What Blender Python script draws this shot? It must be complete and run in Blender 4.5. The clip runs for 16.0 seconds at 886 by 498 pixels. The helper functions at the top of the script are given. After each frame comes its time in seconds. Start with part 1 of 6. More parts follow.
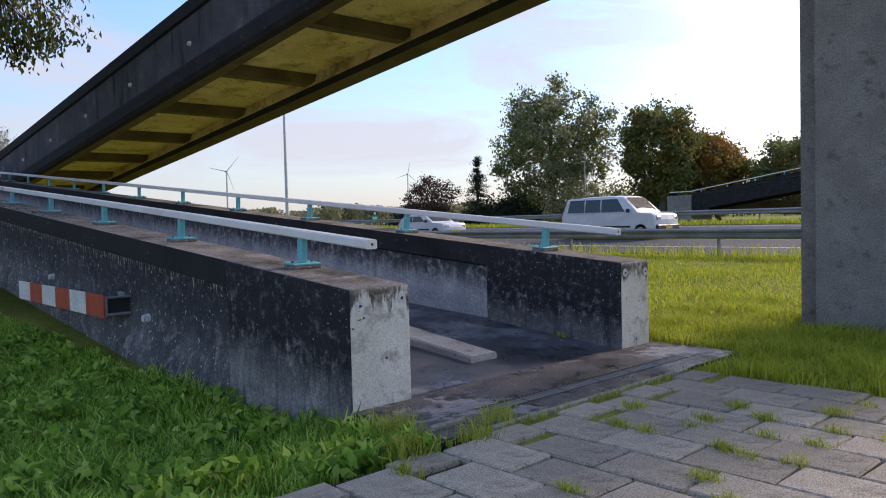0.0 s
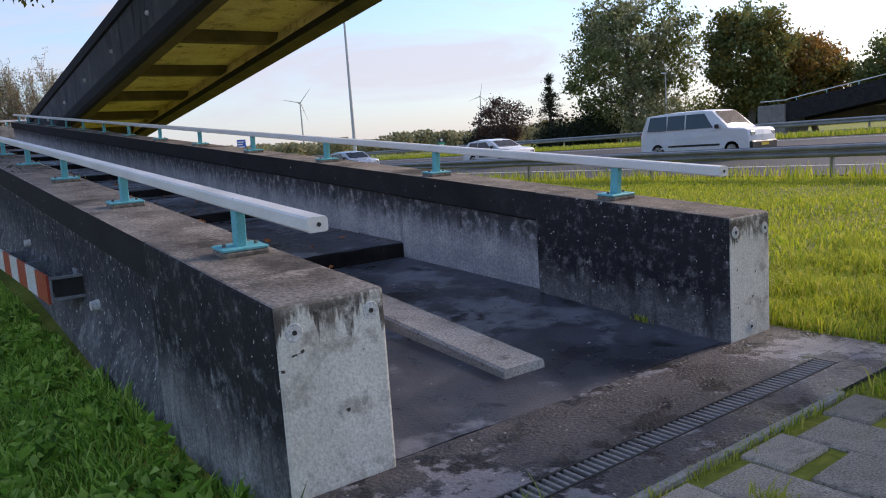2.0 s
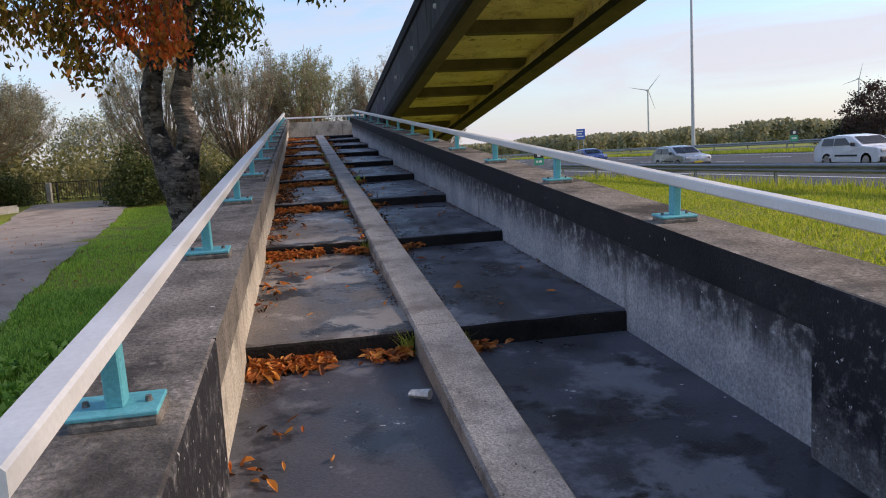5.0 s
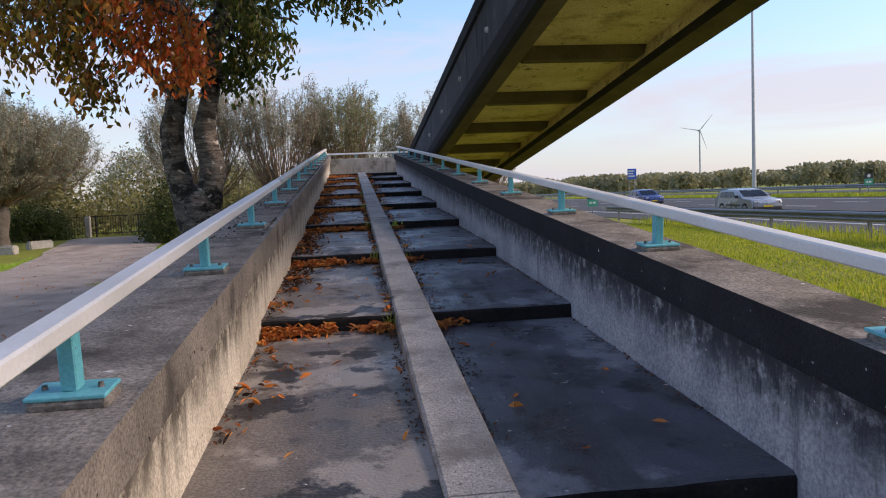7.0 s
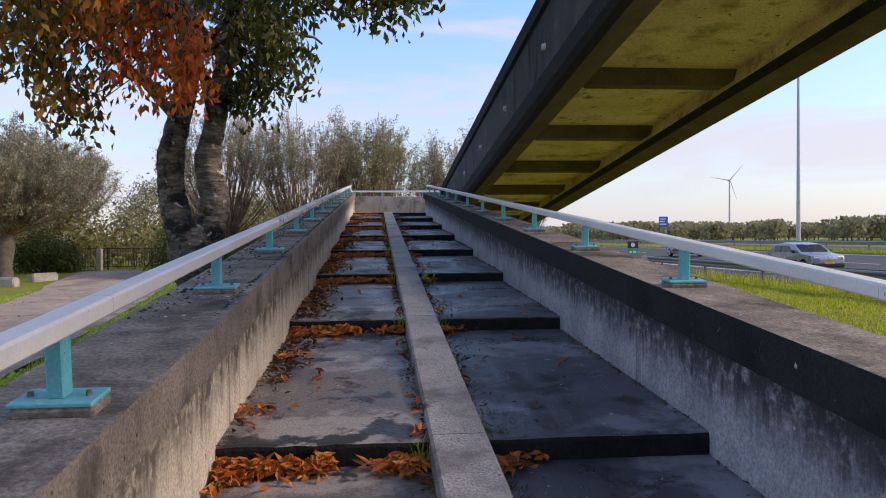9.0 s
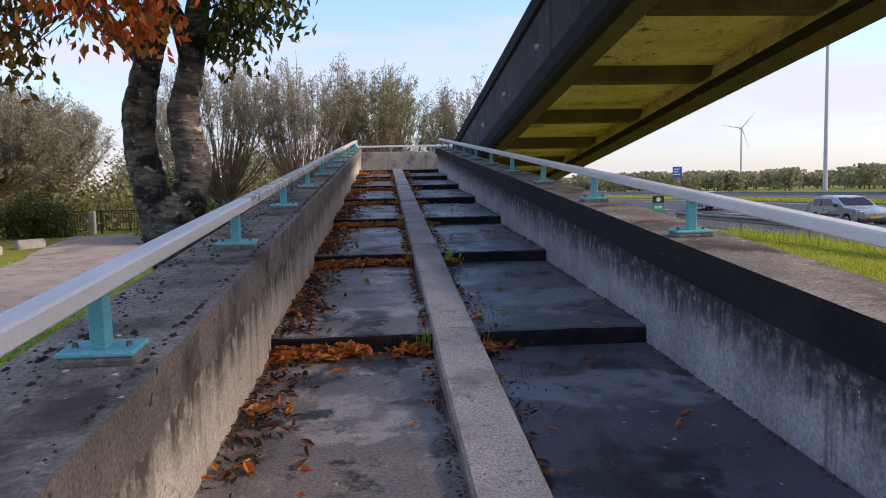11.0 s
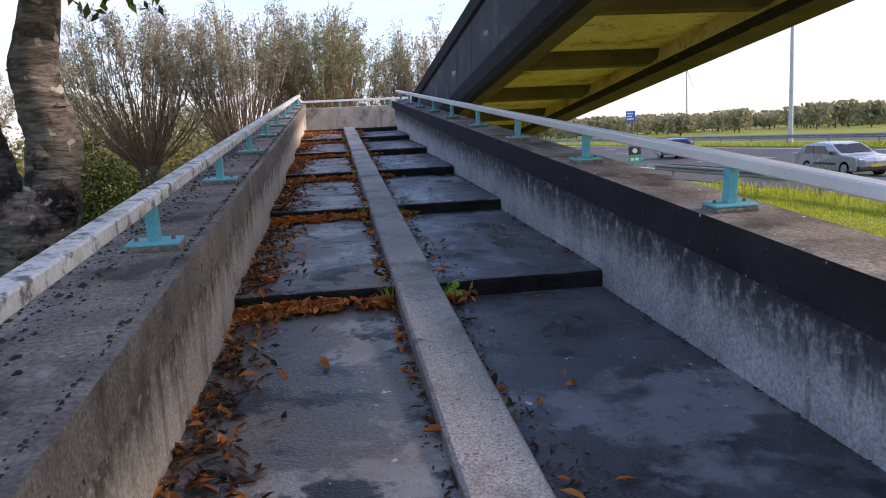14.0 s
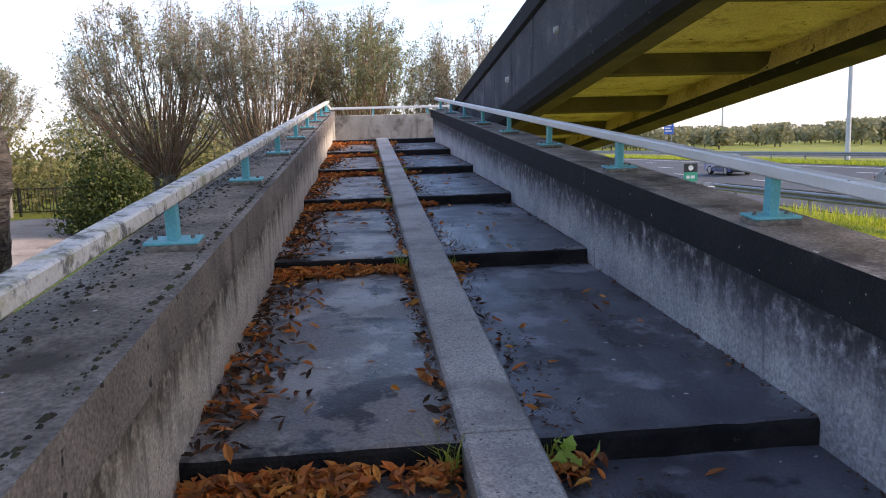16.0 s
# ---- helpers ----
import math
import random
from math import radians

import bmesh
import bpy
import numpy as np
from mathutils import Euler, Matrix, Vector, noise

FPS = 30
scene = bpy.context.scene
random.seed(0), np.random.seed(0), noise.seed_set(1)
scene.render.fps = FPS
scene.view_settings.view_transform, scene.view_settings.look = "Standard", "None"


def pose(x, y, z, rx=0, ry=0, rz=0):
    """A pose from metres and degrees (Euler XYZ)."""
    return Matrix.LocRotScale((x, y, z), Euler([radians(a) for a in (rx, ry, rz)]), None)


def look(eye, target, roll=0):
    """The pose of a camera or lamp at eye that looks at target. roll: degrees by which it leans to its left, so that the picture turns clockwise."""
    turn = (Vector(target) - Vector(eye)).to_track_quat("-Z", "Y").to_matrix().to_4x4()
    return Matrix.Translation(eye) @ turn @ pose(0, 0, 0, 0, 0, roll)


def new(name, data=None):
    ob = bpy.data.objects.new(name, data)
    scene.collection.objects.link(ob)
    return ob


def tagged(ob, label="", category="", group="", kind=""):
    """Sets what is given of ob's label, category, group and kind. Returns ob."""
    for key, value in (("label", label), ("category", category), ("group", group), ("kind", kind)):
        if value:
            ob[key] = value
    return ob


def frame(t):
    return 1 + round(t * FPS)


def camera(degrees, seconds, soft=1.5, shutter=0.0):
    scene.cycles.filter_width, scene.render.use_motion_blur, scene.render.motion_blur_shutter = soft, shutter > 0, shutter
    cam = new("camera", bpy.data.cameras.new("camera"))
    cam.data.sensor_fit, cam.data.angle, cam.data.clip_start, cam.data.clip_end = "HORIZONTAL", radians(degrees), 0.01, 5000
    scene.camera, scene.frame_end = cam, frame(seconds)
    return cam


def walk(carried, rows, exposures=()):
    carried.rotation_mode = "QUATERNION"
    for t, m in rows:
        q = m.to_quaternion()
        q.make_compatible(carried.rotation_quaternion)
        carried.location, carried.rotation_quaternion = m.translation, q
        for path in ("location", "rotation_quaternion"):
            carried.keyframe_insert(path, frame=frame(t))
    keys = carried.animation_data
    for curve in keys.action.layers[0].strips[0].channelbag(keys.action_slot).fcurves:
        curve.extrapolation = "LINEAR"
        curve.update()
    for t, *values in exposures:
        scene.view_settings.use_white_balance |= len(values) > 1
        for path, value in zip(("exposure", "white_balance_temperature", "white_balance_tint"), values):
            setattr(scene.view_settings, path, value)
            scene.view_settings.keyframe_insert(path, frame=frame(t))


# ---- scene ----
cam = camera(61.7, 16.0, soft=1.05)
LEVEL = pose(0, 0, 0.08, -0.7, 0.2, 0)
EXPOSURES = [(0.0, 0.86, 6950, 25), (2.0, 0.88, 6950, 25), (5.0, 0.9, 7150, 24), (9.0, 0.95, 7100, 28), (12.0, 1.16, 7100, 28), (14.0, 1.42, 7150, 28), (15.0, 1.52, 7150, 27), (16.0, 1.6, 7150, 27)]
PATH = [
    (0, (0.318, 0.207, 1.435), (1.665, 1.684, 1.38), -1.8),
    (0.5, (0.869, 0.672, 1.427), (2.215, 2.15, 1.355), -3.5),
    (1, (1.358, 1.083, 1.523), (2.653, 2.599, 1.366), -3.6),
    (1.5, (1.804, 1.475, 1.593), (3.095, 2.993, 1.426), -3.3),
    (2, (2.355, 1.794, 1.619), (3.525, 3.397, 1.371), -4.3),
    (2.5, (2.781, 2.073, 1.691), (3.774, 3.797, 1.484), -1.9),
    (3, (3.224, 2.323, 1.8), (4.177, 4.054, 1.495), -1.8),
    (3.5, (3.684, 2.621, 1.828), (4.426, 4.457, 1.548), -1.1),
    (4, (4.065, 2.871, 1.849), (4.605, 4.779, 1.584), -0.5),
    (4.5, (4.375, 3.135, 1.931), (4.948, 5.017, 1.569), 1.2),
    (5, (4.773, 3.615, 1.919), (5.13, 5.571, 1.699), -3.2),
    (5.2, (4.867, 3.857, 1.897), (5.211, 5.816, 1.689), -3.1),
    (7.3, (5.256, 6.46, 2.103), (5.479, 8.446, 2.026), -1.9),
    (7.5, (5.295, 6.753, 2.108), (5.512, 8.741, 2.051), -1.5),
    (8, (5.283, 7.475, 2.176), (5.476, 9.465, 2.114), -1.8),
    (8.5, (5.264, 8.169, 2.194), (5.488, 10.156, 2.162), -2.0),
    (9, (5.252, 8.946, 2.249), (5.431, 10.938, 2.245), -0.3),
    (9.2, (5.221, 9.248, 2.296), (5.345, 11.243, 2.24), -0.4),
    (11.3, (5.207, 11.983, 2.582), (5.38, 13.971, 2.45), -1.5),
    (11.5, (5.214, 12.284, 2.618), (5.476, 14.264, 2.51), -0.6),
    (12, (5.131, 12.969, 2.648), (5.35, 14.954, 2.546), -1.7),
    (12.5, (5.111, 13.618, 2.665), (5.361, 15.602, 2.617), 0.6),
    (13, (5.11, 14.279, 2.741), (5.389, 16.257, 2.631), 0.2),
    (13.5, (5.137, 14.971, 2.897), (5.287, 16.952, 2.669), -0.7),
    (14, (5.125, 15.595, 2.975), (5.403, 17.557, 2.706), -2.8),
    (14.5, (5.086, 16.316, 2.976), (5.289, 18.297, 2.784), -2.4),
    (15, (5.081, 17.04, 3.037), (5.189, 19.027, 2.831), -0.7),
    (15.5, (5.138, 17.748, 3.116), (5.363, 19.714, 2.827), -1.7),
    (16, (5.16, 18.498, 3.222), (5.364, 20.473, 2.975), -1.6),
]
walk(cam, [(t, LEVEL @ look(eye, target, roll)) for t, eye, target, roll in PATH], EXPOSURES)

# ---- light ----
SUN_AZ, SUN_EL = radians(95), radians(28)
world = bpy.data.worlds.new("sky_world")
scene.world = world
world.use_nodes = True
wn, wl = world.node_tree.nodes, world.node_tree.links
wn.clear()
w_out, w_bg, w_sky = wn.new("ShaderNodeOutputWorld"), wn.new("ShaderNodeBackground"), wn.new("ShaderNodeTexSky")
w_sky.sky_type, w_sky.sun_disc = "NISHITA", False
w_sky.sun_elevation, w_sky.sun_rotation = SUN_EL, SUN_AZ
w_sky.dust_density, w_sky.air_density, w_sky.ozone_density = 0.3, 1.15, 3.0
w_bg.inputs["Strength"].default_value = 0.138
w_co, w_map = wn.new("ShaderNodeTexCoord"), wn.new("ShaderNodeMapping")
w_map.inputs["Scale"].default_value = (1.3, 1.9, 7.0)
w_map.inputs["Rotation"].default_value = (0.12, 0.1, 0.5)
w_noise = wn.new("ShaderNodeTexNoise")
w_noise.inputs["Scale"].default_value, w_noise.inputs["Detail"].default_value, w_noise.inputs["Roughness"].default_value = 1.7, 9.0, 0.58
w_noise.inputs["Distortion"].default_value = 0.5
w_ramp, w_mix = wn.new("ShaderNodeValToRGB"), wn.new("ShaderNodeMixRGB")
w_ramp.color_ramp.elements[0].position, w_ramp.color_ramp.elements[1].position = 0.44, 0.6
w_ramp.color_ramp.elements[1].color = (0.75, 0.75, 0.75, 1)
wl.new(w_co.outputs["Generated"], w_map.inputs["Vector"])
wl.new(w_map.outputs[0], w_noise.inputs["Vector"])
wl.new(w_noise.outputs[0], w_ramp.inputs[0])
w_sep, w_haze, w_hazed = wn.new("ShaderNodeSeparateXYZ"), wn.new("ShaderNodeMapRange"), wn.new("ShaderNodeMixRGB")
w_haze.inputs["From Min"].default_value, w_haze.inputs["From Max"].default_value = 0.0, 0.34
w_haze.inputs["To Min"].default_value, w_haze.inputs["To Max"].default_value = 0.8, 0.0
w_hsv = wn.new("ShaderNodeHueSaturation")
w_hsv.inputs["Saturation"].default_value, w_hsv.inputs["Value"].default_value = 1.22, 1.1
# forward scattering: haze and thin cloud brighten round the sun
w_dot, w_glow, w_near = wn.new("ShaderNodeVectorMath"), wn.new("ShaderNodeMapRange"), wn.new("ShaderNodeMixRGB")
w_dot.operation = "DOT_PRODUCT"
w_dot.inputs[1].default_value = (math.sin(SUN_AZ) * math.cos(SUN_EL), math.cos(SUN_AZ) * math.cos(SUN_EL), math.sin(SUN_EL))
w_glow.interpolation_type = "SMOOTHSTEP"
w_glow.inputs["From Min"].default_value, w_glow.inputs["From Max"].default_value = 0.68, 1.0
w_near.inputs[1].default_value, w_near.inputs[2].default_value = (1.5, 1.95, 2.65, 1), (9.0, 8.6, 8.0, 1)
w_mix.inputs[2].default_value = (2.7, 2.95, 3.3, 1)
wl.new(w_co.outputs["Generated"], w_sep.inputs[0])
wl.new(w_co.outputs["Generated"], w_dot.inputs[0])
wl.new(w_dot.outputs["Value"], w_glow.inputs["Value"])
wl.new(w_glow.outputs[0], w_near.inputs[0])
wl.new(w_sep.outputs["Z"], w_haze.inputs["Value"])
wl.new(w_sky.outputs[0], w_hsv.inputs["Color"])
wl.new(w_hsv.outputs[0], w_hazed.inputs[1])
wl.new(w_near.outputs[0], w_hazed.inputs[2])
w_max = wn.new("ShaderNodeMath")
w_max.operation = "MAXIMUM"
wl.new(w_haze.outputs[0], w_max.inputs[0])
wl.new(w_glow.outputs[0], w_max.inputs[1])
wl.new(w_max.outputs[0], w_hazed.inputs[0])
wl.new(w_hazed.outputs[0], w_mix.inputs[1])
w_cloud = wn.new("ShaderNodeMath")
w_cloud.operation, w_cloud.use_clamp = "SUBTRACT", True
wl.new(w_ramp.outputs[0], w_cloud.inputs[0])
wl.new(w_glow.outputs[0], w_cloud.inputs[1])
wl.new(w_cloud.outputs[0], w_mix.inputs[0])
wl.new(w_mix.outputs[0], w_bg.inputs["Color"])
wl.new(w_bg.outputs[0], w_out.inputs[0])

sun = new("sun", bpy.data.lights.new("sun", "SUN"))
sun.data.energy, sun.data.angle, sun.data.color = 1.55, radians(11), (1.0, 0.92, 0.79)
sun_dir = Vector((math.sin(SUN_AZ) * math.cos(SUN_EL), math.cos(SUN_AZ) * math.cos(SUN_EL), math.sin(SUN_EL)))
sun.matrix_world = look(sun_dir * 200, (0, 0, 0))


# ---- materials ----
def rgb(c):
    return (*c, 1.0) if len(c) == 3 else c


def surface(name, a, b, scale=3.0, rough=0.8, bump=0.2, grain=60.0, stretch=(1, 1, 1), patch=None, streak=None, speck=None,
            metal=0.0, tint=0.0, contrast=(0.35, 0.65), coat=0.0, rough_var=0.1, mottle=0.55, run=(3.6, 0.4), drip=(), crest=(0.5396, 0.0872)):
    """A weathered surface: broad variation from a to b, fine grain, and patches (colour, scale, low, high),
    vertical streaks (colour, low, high), specks (colour, scale, threshold) and drip stains that run down from
    the crest of a wall (colour, start, length, spread, softness, runs a metre)."""
    m = bpy.data.materials.new(name)
    m.use_nodes = True
    n, l = m.node_tree.nodes, m.node_tree.links
    bsdf = n["Principled BSDF"]
    co, mp = n.new("ShaderNodeTexCoord"), n.new("ShaderNodeMapping")
    mp.inputs["Scale"].default_value = stretch
    l.new(co.outputs["Object"], mp.inputs["Vector"])

    def noise_of(sc, detail, vec, rough_n=0.6):
        t = n.new("ShaderNodeTexNoise")
        t.inputs["Scale"].default_value, t.inputs["Detail"].default_value, t.inputs["Roughness"].default_value = sc, detail, rough_n
        l.new(vec, t.inputs["Vector"])
        return t.outputs[0]

    def steps_of(value, lo, hi):
        r = n.new("ShaderNodeMapRange")
        r.inputs["From Min"].default_value, r.inputs["From Max"].default_value = lo, hi
        l.new(value, r.inputs["Value"])
        return r.outputs[0]

    def mixed(fac, c1, c2, blend="MIX"):
        x = n.new("ShaderNodeMixRGB")
        x.blend_type = blend
        for i, c in ((0, fac), (1, c1), (2, c2)):
            if isinstance(c, tuple):
                x.inputs[i].default_value = rgb(c)
            elif isinstance(c, float):
                x.inputs[i].default_value = c
            else:
                l.new(c, x.inputs[i])
        return x.outputs[0]

    broad = noise_of(scale, 6, mp.outputs[0])
    col = mixed(steps_of(broad, *contrast), a, b)
    fine = noise_of(grain, 3, mp.outputs[0])
    col = mixed(mottle, col, mixed(steps_of(fine, 0.3, 0.7), (0.45, 0.45, 0.45), (1.4, 1.4, 1.4)), "MULTIPLY")
    if patch:
        col = mixed(steps_of(noise_of(patch[1], 7, co.outputs["Object"], 0.68), patch[2], patch[3]), col, patch[0])
    if streak:
        sm = n.new("ShaderNodeMapping")
        sm.inputs["Scale"].default_value = (run[0], run[0], run[1])
        l.new(co.outputs["Object"], sm.inputs["Vector"])
        col = mixed(steps_of(noise_of(1.4, 5, sm.outputs[0], 0.65), streak[1], streak[2]), col, streak[0])
    for colour, start, length, spread, soft, runs in drip:
        def sums(op, p, q):
            x = n.new("ShaderNodeMath")
            x.operation = op
            for i, c in enumerate((p, q)):
                if isinstance(c, float):
                    x.inputs[i].default_value = c
                else:
                    l.new(c, x.inputs[i])
            return x.outputs[0]
        sep, flat = n.new("ShaderNodeSeparateXYZ"), n.new("ShaderNodeMapping")
        l.new(co.outputs["Object"], sep.inputs[0])
        flat.inputs["Scale"].default_value = (runs, runs, 0.12 * runs)
        l.new(co.outputs["Object"], flat.inputs["Vector"])
        depth = sums("SUBTRACT", sums("ADD", sums("MULTIPLY", sep.outputs["Y"], crest[1]), crest[0]), sep.outputs["Z"])
        ends = sums("ADD", sums("MULTIPLY", sums("SUBTRACT", noise_of(1.0, 5, flat.outputs[0], 0.7), 0.5), 4.0 * spread), length + start)
        over = n.new("ShaderNodeMapRange")
        over.inputs["From Min"].default_value, over.inputs["From Max"].default_value = soft, 0.0
        l.new(sums("SUBTRACT", depth, ends), over.inputs["Value"])
        below = steps_of(depth, start - 0.02, start + 0.02)
        torn = steps_of(noise_of(9.0, 5, co.outputs["Object"], 0.7), 0.3, 0.52)
        col = mixed(sums("MULTIPLY", sums("MULTIPLY", over.outputs[0], below), torn), col, colour)
    if speck:
        col = mixed(steps_of(noise_of(speck[1], 2, co.outputs["Object"]), speck[2], speck[2] + 0.04), col, speck[0])
    if tint:
        info, hsv = n.new("ShaderNodeObjectInfo"), n.new("ShaderNodeHueSaturation")
        l.new(steps_of(info.outputs["Random"], 0, 1), hsv.inputs["Value"])
        hsv.inputs["Value"].default_value = 1.0
        mr = hsv.inputs["Value"].links[0].from_node
        mr.inputs["To Min"].default_value, mr.inputs["To Max"].default_value = 1 - tint, 1 + tint
        l.new(col, hsv.inputs["Color"])
        col = hsv.outputs[0]
    l.new(col, bsdf.inputs["Base Color"])
    rr = n.new("ShaderNodeMapRange")
    rr.inputs["From Min"].default_value, rr.inputs["From Max"].default_value = 0.38, 0.62
    rr.inputs["To Min"].default_value, rr.inputs["To Max"].default_value = max(0.03, rough - rough_var), min(1.0, rough + rough_var)
    l.new(broad, rr.inputs["Value"])
    l.new(rr.outputs[0], bsdf.inputs["Roughness"])
    bsdf.inputs["Metallic"].default_value = metal
    # porous, rough surfaces hardly mirror the sky
    bsdf.inputs["Specular IOR Level"].default_value = 0.18 if rough > 0.7 else 0.5
    bsdf.inputs["Coat Weight"].default_value = coat
    if bump:
        bp = n.new("ShaderNodeBump")
        bp.inputs["Strength"].default_value, bp.inputs["Distance"].default_value = bump, 0.02
        l.new(fine, bp.inputs["Height"])
        l.new(bp.outputs[0], bsdf.inputs["Normal"])
    return m


def foliage(name, colours, rough=0.6, glow=0.35):
    """Leaves or grass: each separate blade takes its own colour from the ramp; light passes through."""
    m = bpy.data.materials.new(name)
    m.use_nodes = True
    n, l = m.node_tree.nodes, m.node_tree.links
    bsdf, out = n["Principled BSDF"], n["Material Output"]
    geo, ramp = n.new("ShaderNodeNewGeometry"), n.new("ShaderNodeValToRGB")
    l.new(geo.outputs["Random Per Island"], ramp.inputs[0])
    els = ramp.color_ramp.elements
    while len(els) < len(colours):
        els.new(0.5)
    for i, c in enumerate(colours):
        els[i].position, els[i].color = i / max(1, len(colours) - 1), rgb(c)
    l.new(ramp.outputs[0], bsdf.inputs["Base Color"])
    bsdf.inputs["Roughness"].default_value = rough
    bsdf.inputs["Specular IOR Level"].default_value = 0.25
    tr, mx = n.new("ShaderNodeBsdfTranslucent"), n.new("ShaderNodeMixShader")
    l.new(ramp.outputs[0], tr.inputs["Color"])
    mx.inputs[0].default_value = glow
    l.new(bsdf.outputs[0], mx.inputs[1])
    l.new(tr.outputs[0], mx.inputs[2])
    l.new(mx.outputs[0], out.inputs["Surface"])
    return m


def glass_mat(name, c=(0.02, 0.025, 0.03)):
    m = bpy.data.materials.new(name)
    m.use_nodes = True
    b = m.node_tree.nodes["Principled BSDF"]
    b.inputs["Base Color"].default_value, b.inputs["Roughness"].default_value = rgb(c), 0.06
    return m


M_TOP = surface("weathered_concrete_top", (0.155, 0.136, 0.118), (0.31, 0.275, 0.24), 2.2, 0.9, 0.5, 45, mottle=0.85, patch=((0.07, 0.062, 0.055), 1.3, 0.5, 0.64), streak=((0.38, 0.34, 0.3), 0.61, 0.73), run=(2.5, 2.5), speck=((0.6, 0.58, 0.55), 12, 0.715))
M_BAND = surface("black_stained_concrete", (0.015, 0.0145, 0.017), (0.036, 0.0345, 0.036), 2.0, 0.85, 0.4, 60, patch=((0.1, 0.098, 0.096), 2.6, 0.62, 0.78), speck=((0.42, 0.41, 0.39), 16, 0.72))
M_BLOCK = surface("blotched_black_concrete", (0.17, 0.166, 0.168), (0.3, 0.292, 0.285), 2.4, 0.85, 0.5, 50, mottle=0.85, streak=((0.05, 0.05, 0.052), 0.5, 0.7), run=(6.0, 1.2), speck=((0.42, 0.41, 0.4), 24, 0.68), drip=(((0.022, 0.021, 0.025), -0.1, 0.72, 0.14, 0.45, 1.5), ((0.026, 0.025, 0.028), -0.1, 0.62, 0.35, 0.15, 6.0)))
M_BRIDGE = surface("dark_bridge_concrete", (0.055, 0.057, 0.066), (0.115, 0.117, 0.128), 1.0, 0.85, 0.4, 40, mottle=0.7, patch=((0.17, 0.168, 0.17), 1.0, 0.58, 0.76), streak=((0.026, 0.026, 0.03), 0.55, 0.68), run=(1.6, 0.3), speck=((0.45, 0.45, 0.45), 12, 0.73))
M_RAIL_OLD = surface("algae_spotted_white_steel", (0.6, 0.59, 0.54), (0.72, 0.71, 0.67), 2.0, 0.6, 0.1, 50, mottle=0.3, patch=((0.13, 0.13, 0.115), 9.0, 0.5, 0.6), streak=((0.4, 0.39, 0.22), 0.5, 0.7), run=(3.0, 3.0))
M_PANEL_OUT = surface("sooty_concrete_panel", (0.06, 0.06, 0.067), (0.14, 0.139, 0.143), 1.3, 0.85, 0.8, 30, mottle=0.8, patch=((0.27, 0.265, 0.262), 5.0, 0.52, 0.68), streak=((0.2, 0.2, 0.2), 0.6, 0.7), run=(8.0, 0.5), speck=((0.5, 0.5, 0.48), 17, 0.66), drip=(((0.04, 0.04, 0.047), 0.2, 0.5, 0.25, 0.35, 2.0), ((0.4, 0.39, 0.38), 0.29, -0.03, 0.26, 0.05, 24.0)))
M_PANEL_IN = surface("streaked_grey_concrete", (0.34, 0.34, 0.36), (0.54, 0.53, 0.52), 1.6, 0.85, 0.5, 40, mottle=0.7, streak=((0.16, 0.16, 0.17), 0.6, 0.76), run=(5.0, 0.4), speck=((0.66, 0.65, 0.64), 22, 0.72), drip=(((0.055, 0.054, 0.06), 0.0, 0.34, 0.1, 0.4, 3.0), ((0.06, 0.06, 0.066), 0.0, 0.34, 0.26, 0.25, 13.0)))
M_PANEL_CREAM = surface("pale_cream_concrete", (0.47, 0.42, 0.34), (0.62, 0.565, 0.47), 1.3, 0.85, 0.4, 50, mottle=0.7, streak=((0.26, 0.23, 0.185), 0.55, 0.7), run=(5.0, 0.4), patch=((0.24, 0.215, 0.17), 2.6, 0.53, 0.7), drip=(((0.1, 0.088, 0.072), 0.1, 0.3, 0.22, 0.3, 4.0),), speck=((0.1, 0.09, 0.075), 20, 0.7))
M_END = surface("worn_cream_paint", (0.6, 0.575, 0.5), (0.78, 0.75, 0.67), 1.6, 0.75, 0.35, 55, mottle=0.35, patch=((0.4, 0.37, 0.32), 5.0, 0.55, 0.66), speck=((0.07, 0.06, 0.052), 17, 0.69), drip=(((0.2, 0.175, 0.145), -0.05, 0.12, 0.2, 0.05, 7.0), ((0.1, 0.088, 0.075), 0.03, 0.0, 0.3, 0.06, 8.0)))
# bitumen: left worn brown; right darker and bluer, with the wall's shade in its colour
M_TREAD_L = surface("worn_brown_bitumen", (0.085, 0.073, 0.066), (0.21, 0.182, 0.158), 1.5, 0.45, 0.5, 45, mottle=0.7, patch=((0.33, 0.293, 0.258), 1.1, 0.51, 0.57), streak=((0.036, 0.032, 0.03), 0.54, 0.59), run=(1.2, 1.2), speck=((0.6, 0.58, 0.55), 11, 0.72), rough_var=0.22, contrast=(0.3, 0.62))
M_TREAD_R = surface("shade_blue_black_bitumen", (0.034, 0.034, 0.041), (0.095, 0.097, 0.113), 1.3, 0.42, 0.22, 50, mottle=0.5, patch=((0.19, 0.194, 0.215), 0.8, 0.55, 0.61), streak=((0.02, 0.02, 0.024), 0.58, 0.64), run=(1.1, 1.1), speck=((0.6, 0.6, 0.6), 11, 0.715), rough_var=0.22, contrast=(0.3, 0.65))
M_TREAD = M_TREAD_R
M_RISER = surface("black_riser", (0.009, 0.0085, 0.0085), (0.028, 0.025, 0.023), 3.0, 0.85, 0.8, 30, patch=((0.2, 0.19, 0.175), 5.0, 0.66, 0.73))
